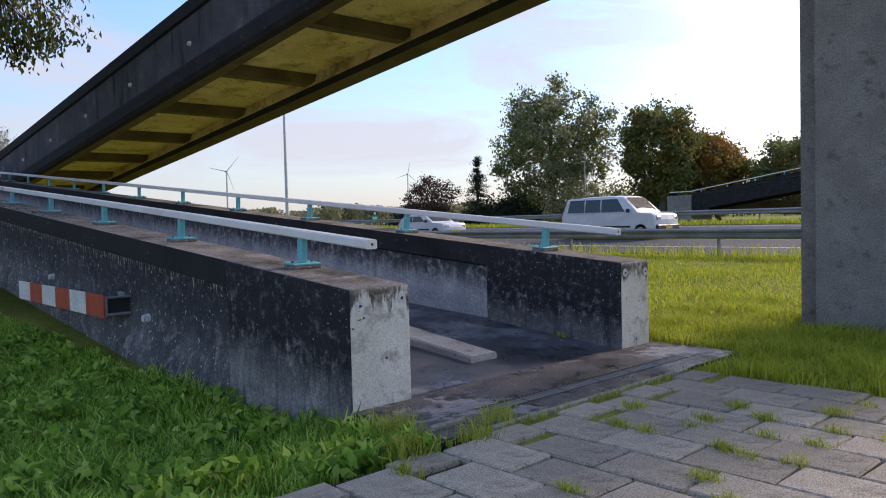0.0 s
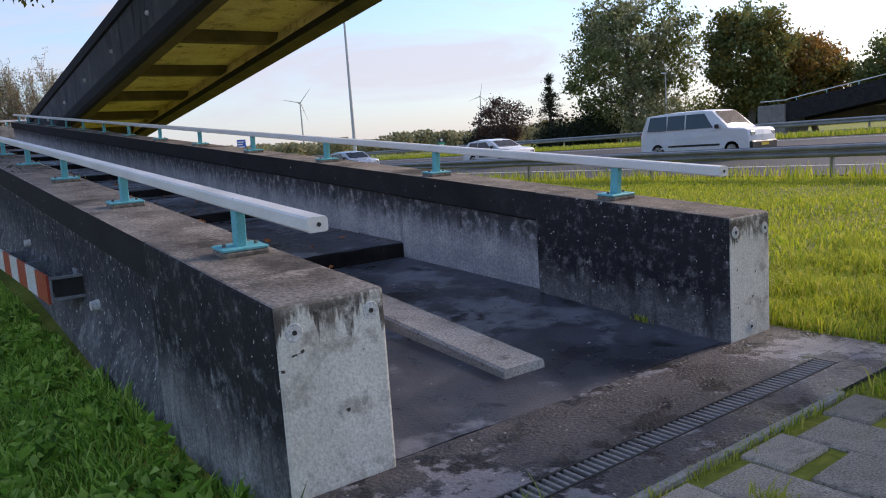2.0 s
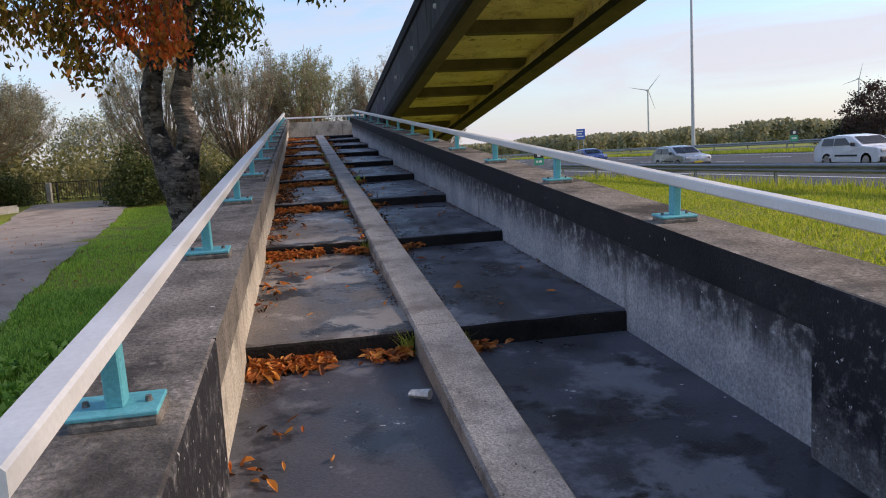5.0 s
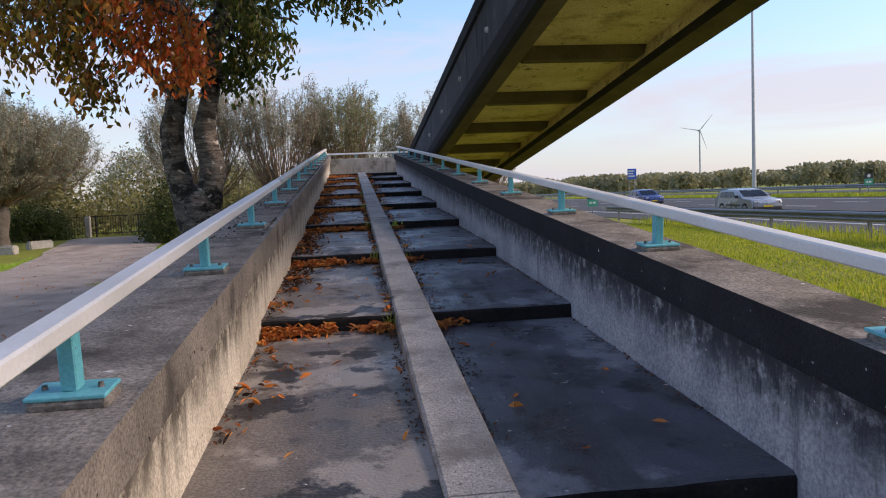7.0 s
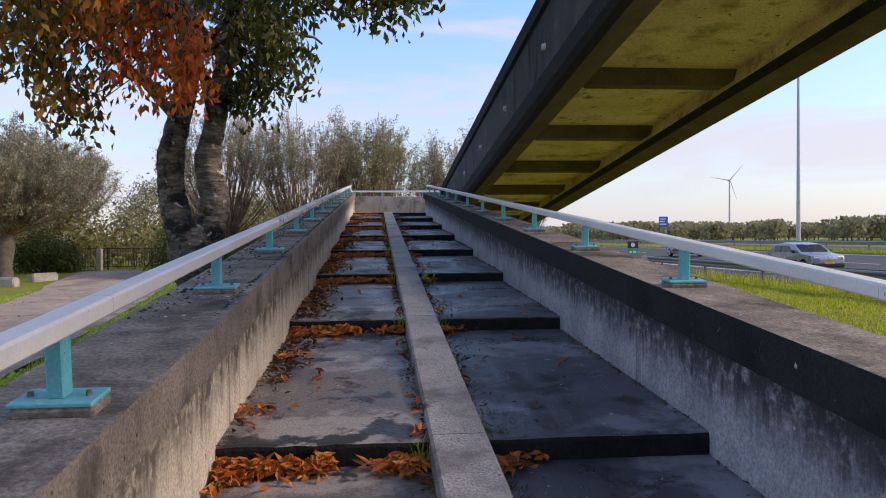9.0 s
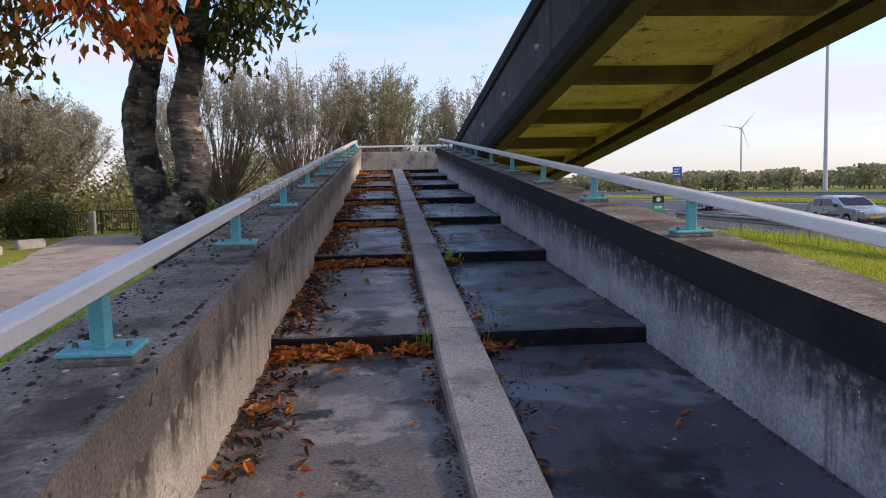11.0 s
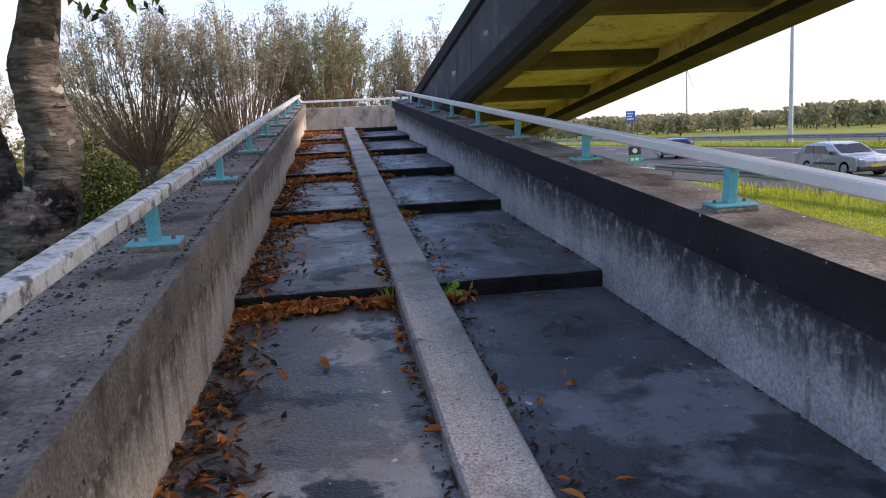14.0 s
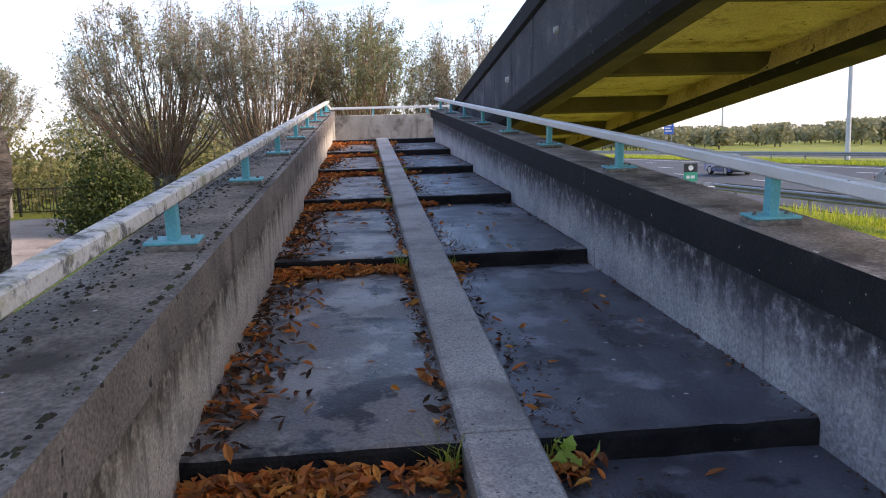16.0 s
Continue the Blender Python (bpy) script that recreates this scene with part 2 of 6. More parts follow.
M_BAND_WARM = surface("brown_stained_concrete", (0.14, 0.122, 0.104), (0.25, 0.218, 0.184), 1.8, 0.9, 0.5, 55, mottle=0.8, patch=((0.07, 0.062, 0.053), 1.6, 0.52, 0.66), streak=((0.06, 0.053, 0.046), 0.58, 0.72), speck=((0.03, 0.027, 0.024), 12, 0.67))
M_STRIP = surface("granular_grey_concrete", (0.4, 0.372, 0.34), (0.56, 0.525, 0.48), 1.2, 0.9, 0.8, 60, mottle=0.8, patch=((0.25, 0.23, 0.205), 1.6, 0.5, 0.66), streak=((0.14, 0.128, 0.115), 0.62, 0.72), run=(2.0, 2.0), speck=((0.12, 0.11, 0.098), 34, 0.67))
M_APRON = surface("dark_wet_apron", (0.05, 0.045, 0.046), (0.11, 0.099, 0.099), 2.2, 0.5, 0.9, 40, mottle=0.9, patch=((0.25, 0.232, 0.24), 1.2, 0.54, 0.57), streak=((0.018, 0.016, 0.016), 0.54, 0.58), run=(1.7, 1.7), speck=((0.5, 0.48, 0.46), 15, 0.7), rough_var=0.3)
M_PAVER = surface("grey_concrete_paver", (0.34, 0.295, 0.235), (0.5, 0.44, 0.36), 4.0, 0.9, 0.6, 80, mottle=0.9, tint=0.22, patch=((0.18, 0.157, 0.125), 3.0, 0.53, 0.68), speck=((0.11, 0.1, 0.08), 30, 0.67))
M_SOIL = surface("dark_soil", (0.035, 0.028, 0.02), (0.07, 0.055, 0.04), 5.0, 0.95, 0.5, 40)
M_GROUND = surface("grassy_earth", (0.15, 0.18, 0.027), (0.25, 0.255, 0.04), 0.35, 0.95, 0.5, 14, patch=((0.26, 0.22, 0.07), 0.25, 0.58, 0.7))
M_ASPHALT = surface("motorway_asphalt", (0.06, 0.059, 0.058), (0.085, 0.084, 0.082), 0.3, 0.75, 0.2, 40)
M_LINE = surface("road_paint", (0.6, 0.6, 0.58), (0.75, 0.75, 0.73), 3, 0.7, 0.1, 30)
M_PATH = surface("gravel_path", (0.29, 0.24, 0.2), (0.41, 0.35, 0.295), 0.8, 0.95, 0.6, 45, mottle=0.7, patch=((0.19, 0.155, 0.128), 0.9, 0.53, 0.68), speck=((0.5, 0.45, 0.4), 16, 0.69))
M_STEEL = surface("galvanised_steel", (0.2, 0.21, 0.23), (0.32, 0.33, 0.35), 1.5, 0.5, 0.05, 40, metal=0.55)
M_WHITE_RAIL = surface("white_painted_steel", (0.68, 0.67, 0.64), (0.76, 0.75, 0.73), 2.0, 0.45, 0.05, 50, mottle=0.12, patch=((0.4, 0.4, 0.27), 5.0, 0.66, 0.78), speck=((0.2, 0.2, 0.19), 22, 0.73))
M_TEAL = surface("turquoise_painted_steel", (0.075, 0.38, 0.44), (0.12, 0.48, 0.54), 4.0, 0.5, 0.1, 50, mottle=0.3, patch=((0.3, 0.42, 0.42), 6.0, 0.6, 0.72), speck=((0.16, 0.12, 0.09), 26, 0.72))
M_BOLT = surface("rusty_bolt", (0.08, 0.06, 0.045), (0.2, 0.19, 0.18), 30, 0.7, 0.2, 90)
M_PLUG = surface("white_mortar_plug", (0.5, 0.5, 0.48), (0.65, 0.65, 0.63), 12, 0.9, 0.4, 60)
M_SOFFIT = surface("algae_stained_soffit", (0.66, 0.52, 0.26), (0.82, 0.71, 0.44), 0.8, 0.9, 0.4, 30, mottle=0.5, patch=((0.3, 0.21, 0.09), 0.9, 0.52, 0.68), streak=((0.19, 0.14, 0.065), 0.6, 0.72), run=(1.5, 1.5), speck=((0.16, 0.12, 0.06), 7, 0.68))
M_RIB = surface("dark_stained_rib", (0.09, 0.072, 0.042), (0.17, 0.135, 0.075), 1.4, 0.9, 0.3, 40)
M_COLUMN = surface("exposed_aggregate_concrete", (0.2, 0.19, 0.18), (0.27, 0.258, 0.24), 2.5, 0.92, 0.7, 45, patch=((0.13, 0.123, 0.115), 4, 0.56, 0.66))
M_BARK = surface("cherry_bark", (0.065, 0.055, 0.047), (0.23, 0.198, 0.166), 1.6, 0.95, 2.0, 6, stretch=(1, 1, 4), mottle=1.0, patch=((0.028, 0.024, 0.021), 2.4, 0.5, 0.58), speck=((0.4, 0.36, 0.31), 5, 0.65))
M_BARK_FAR = surface("grey_brown_bark", (0.09, 0.075, 0.06), (0.16, 0.135, 0.11), 3.0, 0.95, 0.5, 18)
M_TWIG = surface("reddish_willow_shoots", (0.2, 0.125, 0.08), (0.36, 0.245, 0.165), 2.0, 0.85, 0.2, 30)
M_GRATE = surface("worn_steel_grate", (0.16, 0.15, 0.148), (0.3, 0.285, 0.28), 9.0, 0.6, 0.3, 60)
M_IRON = surface("dark_iron", (0.02, 0.02, 0.02), (0.05, 0.045, 0.04), 5, 0.6, 0.1, 40)
M_PLASTIC_BLACK = surface("black_plastic", (0.015, 0.015, 0.016), (0.025, 0.025, 0.026), 5, 0.5, 0.05, 60)
M_STONE = surface("pale_kerb_stone", (0.3, 0.28, 0.24), (0.42, 0.4, 0.36), 3, 0.9, 0.5, 40)
M_PARAPET = surface("dirty_parapet_concrete", (0.3, 0.275, 0.23), (0.42, 0.39, 0.33), 2.0, 0.9, 0.5, 40, mottle=0.8, patch=((0.13, 0.115, 0.095), 1.3, 0.5, 0.66), streak=((0.16, 0.145, 0.12), 0.56, 0.7), run=(3.0, 0.5), speck=((0.08, 0.07, 0.06), 14, 0.68))
M_MAST = surface("pale_grey_mast", (0.45, 0.46, 0.46), (0.55, 0.56, 0.56), 1, 0.6, 0.02, 20, mottle=0.1)
M_RED = surface("red_reflective_paint", (0.4, 0.05, 0.025), (0.5, 0.08, 0.04), 4, 0.5, 0.1, 40, patch=((0.5, 0.4, 0.35), 9, 0.66, 0.72))
M_BOARDW = surface("white_board_paint", (0.6, 0.6, 0.58), (0.72, 0.72, 0.7), 4, 0.5, 0.1, 40, patch=((0.3, 0.28, 0.25), 8, 0.64, 0.7))
M_GREEN_SIGN = surface("green_sign_paint", (0.01, 0.28, 0.16), (0.02, 0.33, 0.2), 2, 0.4, 0.02, 30)
M_BLUE_SIGN = surface("blue_sign_paint", (0.015, 0.08, 0.4), (0.02, 0.11, 0.48), 2, 0.4, 0.02, 30)
M_CAN = surface("dirty_white_cup", (0.66, 0.63, 0.57), (0.8, 0.78, 0.73), 20, 0.6, 0.2, 60)
M_MOSS = foliage("moss", [(0.03, 0.027, 0.019), (0.055, 0.048, 0.028), (0.024, 0.021, 0.018), (0.06, 0.065, 0.026)], 0.95, 0.05)
M_GRASS_LAWN = foliage("lawn_grass", [(0.05, 0.13, 0.02), (0.2, 0.4, 0.05), (0.34, 0.56, 0.08), (0.55, 0.72, 0.17), (0.1, 0.24, 0.03), (0.3, 0.5, 0.07)], 0.5, 0.5)
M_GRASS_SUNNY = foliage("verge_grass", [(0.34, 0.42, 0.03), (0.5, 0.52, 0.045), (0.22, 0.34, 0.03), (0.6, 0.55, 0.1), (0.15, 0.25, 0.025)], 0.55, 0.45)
M_WEED = foliage("weed_leaf", [(0.16, 0.27, 0.03), (0.38, 0.43, 0.06), (0.56, 0.52, 0.12), (0.28, 0.36, 0.05)], 0.55, 0.35)
M_LITTER = foliage("fallen_leaf", [(0.4, 0.1, 0.03), (0.72, 0.22, 0.045), (0.56, 0.2, 0.06), (0.2, 0.07, 0.035), (0.8, 0.34, 0.07), (0.46, 0.15, 0.045)], 0.6, 0.2)
M_LITTER_DARK = foliage("rotten_leaf", [(0.039, 0.023, 0.016), (0.091, 0.046, 0.026), (0.208, 0.078, 0.033), (0.052, 0.039, 0.026)], 0.8, 0.05)
M_CHERRY_RED = foliage("orange_cherry_leaf", [(0.62, 0.09, 0.03), (0.8, 0.19, 0.04), (0.62, 0.26, 0.05), (0.3, 0.15, 0.035), (0.72, 0.13, 0.035)], 0.5, 0.5)
M_CHERRY_MIX = foliage("bronze_cherry_leaf", [(0.3, 0.18, 0.035), (0.1, 0.1, 0.025), (0.52, 0.2, 0.04), (0.08, 0.1, 0.025), (0.62, 0.38, 0.055), (0.13, 0.12, 0.026), (0.38, 0.13, 0.03)], 0.5, 0.45)
M_CHERRY_GREEN = foliage("green_cherry_leaf", [(0.035, 0.062, 0.016), (0.06, 0.1, 0.02), (0.12, 0.13, 0.028), (0.03, 0.05, 0.014), (0.2, 0.15, 0.03)], 0.5, 0.4)
M_WILLOW = foliage("grey_willow_leaf", [(0.23, 0.24, 0.145), (0.36, 0.365, 0.245), (0.17, 0.175, 0.1), (0.5, 0.5, 0.41), (0.26, 0.26, 0.165), (0.3, 0.22, 0.13)], 0.55, 0.45)
M_WILLOW_GREEN = foliage("olive_willow_leaf", [(0.17, 0.195, 0.08), (0.26, 0.275, 0.13), (0.36, 0.36, 0.21), (0.14, 0.16, 0.07)], 0.55, 0.45)
M_SHRUB = foliage("dark_shrub_leaf", [(0.039, 0.065, 0.018), (0.072, 0.104, 0.026), (0.117, 0.13, 0.033), (0.033, 0.052, 0.016)], 0.5, 0.25)
M_REED = foliage("yellow_green_undergrowth", [(0.2, 0.19, 0.065), (0.29, 0.26, 0.1), (0.13, 0.14, 0.045), (0.34, 0.29, 0.14)], 0.7, 0.4)
M_TREE_DARK = foliage("dark_green_leaf", [(0.09, 0.125, 0.042), (0.155, 0.195, 0.065), (0.24, 0.26, 0.09)], 0.6, 0.45)
# lawn colour raised and yellowed to stand in for sun on the far lawn
M_GRASS_SHORT = foliage("sun_brightened_short_grass", [(0.22, 0.4, 0.045), (0.34, 0.56, 0.07), (0.48, 0.64, 0.1), (0.28, 0.46, 0.055)], 0.55, 0.5)
M_TREE_OLIVE = foliage("olive_leaf", [(0.11, 0.12, 0.03), (0.18, 0.165, 0.04), (0.26, 0.19, 0.04), (0.09, 0.1, 0.03)], 0.6, 0.4)
M_TREE_AUTUMN = foliage("autumn_leaf", [(0.3, 0.15, 0.035), (0.2, 0.13, 0.035), (0.38, 0.19, 0.04)], 0.6, 0.4)
M_FIR = foliage("fir_needle", [(0.015, 0.026, 0.012), (0.028, 0.04, 0.018)], 0.7, 0.1)
M_PURPLE = foliage("purple_leaf", [(0.06, 0.035, 0.03), (0.1, 0.055, 0.045), (0.075, 0.06, 0.04)], 0.6, 0.3)
# distance haze is mixed into these leaf colours: paler and greyer
M_WOODS = foliage("haze_paled_wood_leaf", [(0.21, 0.22, 0.135), (0.3, 0.275, 0.14), (0.25, 0.26, 0.17), (0.34, 0.29, 0.14)], 0.7, 0.35)
M_PAINT_WHITE = surface("white_car_paint", (0.69, 0.7, 0.71), (0.71, 0.72, 0.73), 1, 0.3, 0.0, 10, coat=0.4, mottle=0.0)
M_PAINT_SILVER = surface("silver_car_paint", (0.31, 0.34, 0.37), (0.33, 0.36, 0.39), 1, 0.32, 0.0, 10, metal=0.5, coat=0.4, mottle=0.0)
M_PAINT_BLUE = surface("dark_blue_car_paint", (0.03, 0.06, 0.2), (0.035, 0.07, 0.22), 1, 0.3, 0.0, 10, metal=0.3, coat=0.4, mottle=0.0)
M_TYRE = surface("tyre_rubber", (0.014, 0.014, 0.014), (0.03, 0.03, 0.03), 4, 0.8, 0.1, 30)
M_RIM = surface("alloy_rim", (0.35, 0.35, 0.36), (0.45, 0.45, 0.46), 4, 0.35, 0.0, 30, metal=0.7)
M_GLASS = glass_mat("tinted_glass")
M_LAMP_RED = surface("red_lamp", (0.35, 0.01, 0.01), (0.4, 0.02, 0.02), 4, 0.2, 0.0, 30)
M_PLATE = surface("yellow_plate", (0.65, 0.45, 0.02), (0.7, 0.5, 0.03), 4, 0.4, 0.0, 30)


# ---- mesh helpers ----
def mesh_of(name, verts, faces, mats, slots=None, smooth=False):
    me = bpy.data.meshes.new(name)
    me.from_pydata([tuple(v) for v in verts], [], [tuple(int(i) for i in f) for f in faces])
    for m in mats if isinstance(mats, (list, tuple)) else [mats]:
        me.materials.append(m)
    if slots is not None:
        me.polygons.foreach_set("material_index", slots)
    if smooth:
        me.polygons.foreach_set("use_smooth", [True] * len(me.polygons))
    me.update()
    return me


def soup(name, verts, corners, mat, smooth=False):
    """A mesh of many equal polygons from arrays: verts (n, 3), corners (m, k)."""
    me = bpy.data.meshes.new(name)
    verts, corners = np.asarray(verts, np.float32), np.asarray(corners, np.int32)
    m, k = corners.shape
    me.vertices.add(len(verts))
    me.vertices.foreach_set("co", verts.ravel())
    me.loops.add(m * k)
    me.loops.foreach_set("vertex_index", corners.ravel())
    me.polygons.add(m)
    me.polygons.foreach_set("loop_start", np.arange(0, m * k, k, dtype=np.int32))
    me.materials.append(mat)
    if smooth:
        me.polygons.foreach_set("use_smooth", np.ones(m, bool))
    me.update(calc_edges=True)
    me.validate()
    return me


def child(name, me, parent, label="", at=None):
    ob = new(name, me)
    ob.parent = parent
    if at is not None:
        ob.matrix_basis = at
    return tagged(ob, label) if label else ob


def part(name, bm, material, parent, label="", at=None):
    me = bpy.data.meshes.new(name)
    bm.to_mesh(me)
    bm.free()
    me.materials.append(material)
    return child(name, me, parent, label, at)


def box_bm(x0, x1, y0, y1, z0, z1, bevel=0.0, segs=1):
    bm = bmesh.new()
    bmesh.ops.create_cube(bm, size=1.0, matrix=Matrix.LocRotScale(((x0 + x1) / 2, (y0 + y1) / 2, (z0 + z1) / 2), None, (x1 - x0, y1 - y0, z1 - z0)))
    if bevel:
        bmesh.ops.bevel(bm, geom=bm.edges[:], offset=bevel, segments=segs, affect="EDGES")
    return bm


def cyl_bm(r0, r1, h, n=12, at=None):
    bm = bmesh.new()
    bmesh.ops.create_cone(bm, cap_ends=True, segments=n, radius1=r0, radius2=r1, depth=h, matrix=(at or Matrix()) @ Matrix.Translation((0, 0, h / 2)))
    return bm


def sweep(name, profile, stations, rise, mats, slot_of, cap_slot=0):
    """A closed (x, z) profile swept along y; rise(y) lifts it. slot_of gives the material slot of each profile edge."""
    k = len(profile)
    verts = [(x, y, z + rise(y)) for y in stations for x, z in profile]
    faces, slots = [], []
    for s in range(len(stations) - 1):
        for i in range(k):
            j = (i + 1) % k
            faces.append((s * k + i, s * k + j, (s + 1) * k + j, (s + 1) * k + i))
            slots.append(slot_of[i])
    faces.append(tuple(range(k - 1, -1, -1)))
    faces.append(tuple(range((len(stations) - 1) * k, len(stations) * k)))
    slots += [cap_slot, cap_slot]
    me = mesh_of(name, verts, faces, mats, slots)
    bm = bmesh.new()
    bm.from_mesh(me)
    bmesh.ops.recalc_face_normals(bm, faces=bm.faces[:])
    bm.to_mesh(me)
    bm.free()
    return me


def smooth01(v, lo, hi):
    t = np.clip((np.asarray(v, float) - lo) / (hi - lo), 0, 1)
    return t * t * (3 - 2 * t)


# ---- levels ----
SLOPE, BACK = 0.0872, 0.098


def wall_top(y):
    return 0.98 + SLOPE * (y - 5.05)


def nosing(k):
    return 9.72 + 4.12 * (k - 1), 0.509 + 0.3593 * (k - 1)


def bridge_top(y):
    return 6.26 - BACK * (y - 26.5)


def ground_z(x, y):
    x, y = np.asarray(x, float), np.asarray(y, float)
    dip = -0.46 * np.exp(-((y - 9.5) / 7.5) ** 2) * (1 - smooth01(x, 3.0, 4.6)) * smooth01(x, -7, 1) * smooth01(y, 2.5, 6.0)
    rise = 0.2 * smooth01(x, 10, 20)
    bank = 0.5 * smooth01(y, 36, 52) * (1 - smooth01(x, 4, 12))
    bumps = 0.03 * np.sin(x * 1.3 + 0.7 * y) * np.sin(y * 0.9 - 0.4 * x) * smooth01(np.hypot(x - 4.6, y - 1.5), 3, 6)
    return dip + rise + bank + bumps - 0.03


# ---- ground ----
def ground_sheet():
    xs = np.concatenate([[-4000, -1500, -500, -200, -90], np.arange(-40, 0, 4), np.arange(0, 22.1, 0.55), [24, 26, 60, 100, 200, 500, 1500, 4000]])
    ys = np.concatenate([[-4000, -1500, -500, -200, -90, -40, -20, -10], np.arange(-5, 32, 0.6), np.arange(33, 80, 4), [100, 200, 500, 1500, 4000]])
    gx, gy = np.meshgrid(xs, ys)
    gz = ground_z(gx, gy)
    # bank that carries the motorway, falling to the fields beyond
    gz = np.where(gx > 22.2, 0.16, gz)
    verts = np.stack([gx, gy, gz], -1).reshape(-1, 3)
    nx, ny = len(xs), len(ys)
    i = np.arange((ny - 1) * (nx - 1))
    a = (i // (nx - 1)) * nx + i % (nx - 1)
    ob = new("ground", soup("ground", verts, np.stack([a, a + 1, a + nx + 1, a + nx], -1), M_GROUND, True))
    tagged(ob, "grassy verge and flat green fields reaching the horizon", "ground", kind="structure")


ground_sheet()


def strip_sheet(name, label, x0, x1, z0, z1, y0, y1, mat, thick=0.5, category="road"):
    """A long slab along y whose top slopes from z0 at x0 to z1 at x1."""
    bm = bmesh.new()
    vs = [bm.verts.new(p) for p in ((x0, y0, z0), (x1, y0, z1), (x1, y1, z1), (x0, y1, z0), (x0, y0, z0 - thick), (x1, y0, z1 - thick), (x1, y1, z1 - thick), (x0, y1, z0 - thick))]
    for f in ((0, 1, 2, 3), (4, 7, 6, 5), (0, 4, 5, 1), (1, 5, 6, 2), (2, 6, 7, 3), (3, 7, 4, 0)):
        bm.faces.new([vs[i] for i in f])
    me = bpy.data.meshes.new(name)
    bm.to_mesh(me)
    bm.free()
    me.materials.append(mat)
    return tagged(new(name, me), label, category, kind="structure")


ROAD_X0, ROAD_X1 = 22.6, 41.0


def road_z(x):
    return 0.2 + 0.034 * (x - ROAD_X0)


strip_sheet("road", "grey asphalt motorway carriageway with a slight crossfall", ROAD_X0, ROAD_X1, road_z(ROAD_X0), road_z(ROAD_X1), -400, 1500, M_ASPHALT, 0.9)
strip_sheet("ground_median", "narrow grassy median between two carriageways", 41.004, 52.0, 0.86, 0.86, -400, 1500, M_GROUND, 1.0, "ground")
strip_sheet("road_far", "opposite asphalt motorway carriageway beyond the median", 52.004, 66, 0.84, 0.8, -400, 1500, M_ASPHALT, 1.2)
strip_sheet("ground_far_verge", "grass bank beyond the opposite carriageway", 66.004, 82, 0.78, 0.12, -400, 1500, M_GROUND, 1.2, "ground")


def road_marks():
    root = tagged(new("road_marking"), "white painted edge lines and lane dashes on asphalt", "road marking", kind="structure")

    def mark(x, y0, y1, w, name):
        z = road_z(x)
        part(name, box_bm(x - w / 2, x + w / 2, y0, y1, z - 0.02, z + 0.008), M_LINE, root)
    mark(25.4, -300, 900, 0.2, "edge_line")
    mark(39.6, -300, 900, 0.2, "edge_line")
    for x in (29.6, 33.2, 36.6):
        for i in range(-4, 34):
            mark(x, i * 12.0, i * 12.0 + 3.2, 0.16, "lane_dash")


road_marks()


def left_path():
    """Gravel path that passes the tree and ends at the fence."""
    xs, ys = np.linspace(0, 1, 9), np.linspace(-6, 52, 40)
    verts = []
    for y in ys:
        right = -0.25 - 0.155 * (y - 18) + 0.06 * math.sin(y * 1.7)
        right = min(right, 0.55) if y < 14 else right
        left = right - 4.0 - 0.045 * max(0.0, y - 18) + 0.08 * math.sin(y * 1.1)
        for u in xs:
            x = left + (right - left) * u
            verts.append((x, y, float(ground_z(x, y)) + 0.035 + 0.02 * math.sin(math.pi * u)))
    n = len(xs)
    faces = [(r * n + c, r * n + c + 1, (r + 1) * n + c + 1, (r + 1) * n + c) for r in range(len(ys) - 1) for c in range(n - 1)]
    tagged(new("path", mesh_of("path", verts, faces, M_PATH, smooth=True)), "pale gravel footpath with fallen leaves along its edge", "path", kind="structure")


left_path()


# ---- stairway: walls, treads, centre strip ----
def stair_wall(name, label, outer, inner, panel_in, band_in, reach, lip):
    """Concrete side wall with a full end block, then a lip, recessed panels and a lower band."""
    s = 1 if inner > outer else -1
    root = tagged(new(name), label, "wall", kind="structure")
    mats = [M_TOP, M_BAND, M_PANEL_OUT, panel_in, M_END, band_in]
    e0 = inner + reach * s
    block = [(outer, 0), (e0, 0), (e0, -1.75), (outer, -1.75)]
    child("end_block", sweep("end_block", block, [5.05, 6.1, 7.18], wall_top, [M_TOP, M_BLOCK, M_END], [0, 1, 1, 1], 2), root)
    o, i, e = outer + 0.13 * s, inner - 0.075 * s, inner + reach * s
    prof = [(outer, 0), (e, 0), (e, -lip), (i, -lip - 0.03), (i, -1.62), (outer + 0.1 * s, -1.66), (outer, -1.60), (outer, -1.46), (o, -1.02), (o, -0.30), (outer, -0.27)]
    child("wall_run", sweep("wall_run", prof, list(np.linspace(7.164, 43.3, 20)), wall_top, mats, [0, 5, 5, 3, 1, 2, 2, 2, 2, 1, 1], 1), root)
    bev = root.children[0].modifiers.new("edge", "BEVEL")
    bev.width, bev.segments, bev.limit_method = 0.018, 2, "ANGLE"
    return root


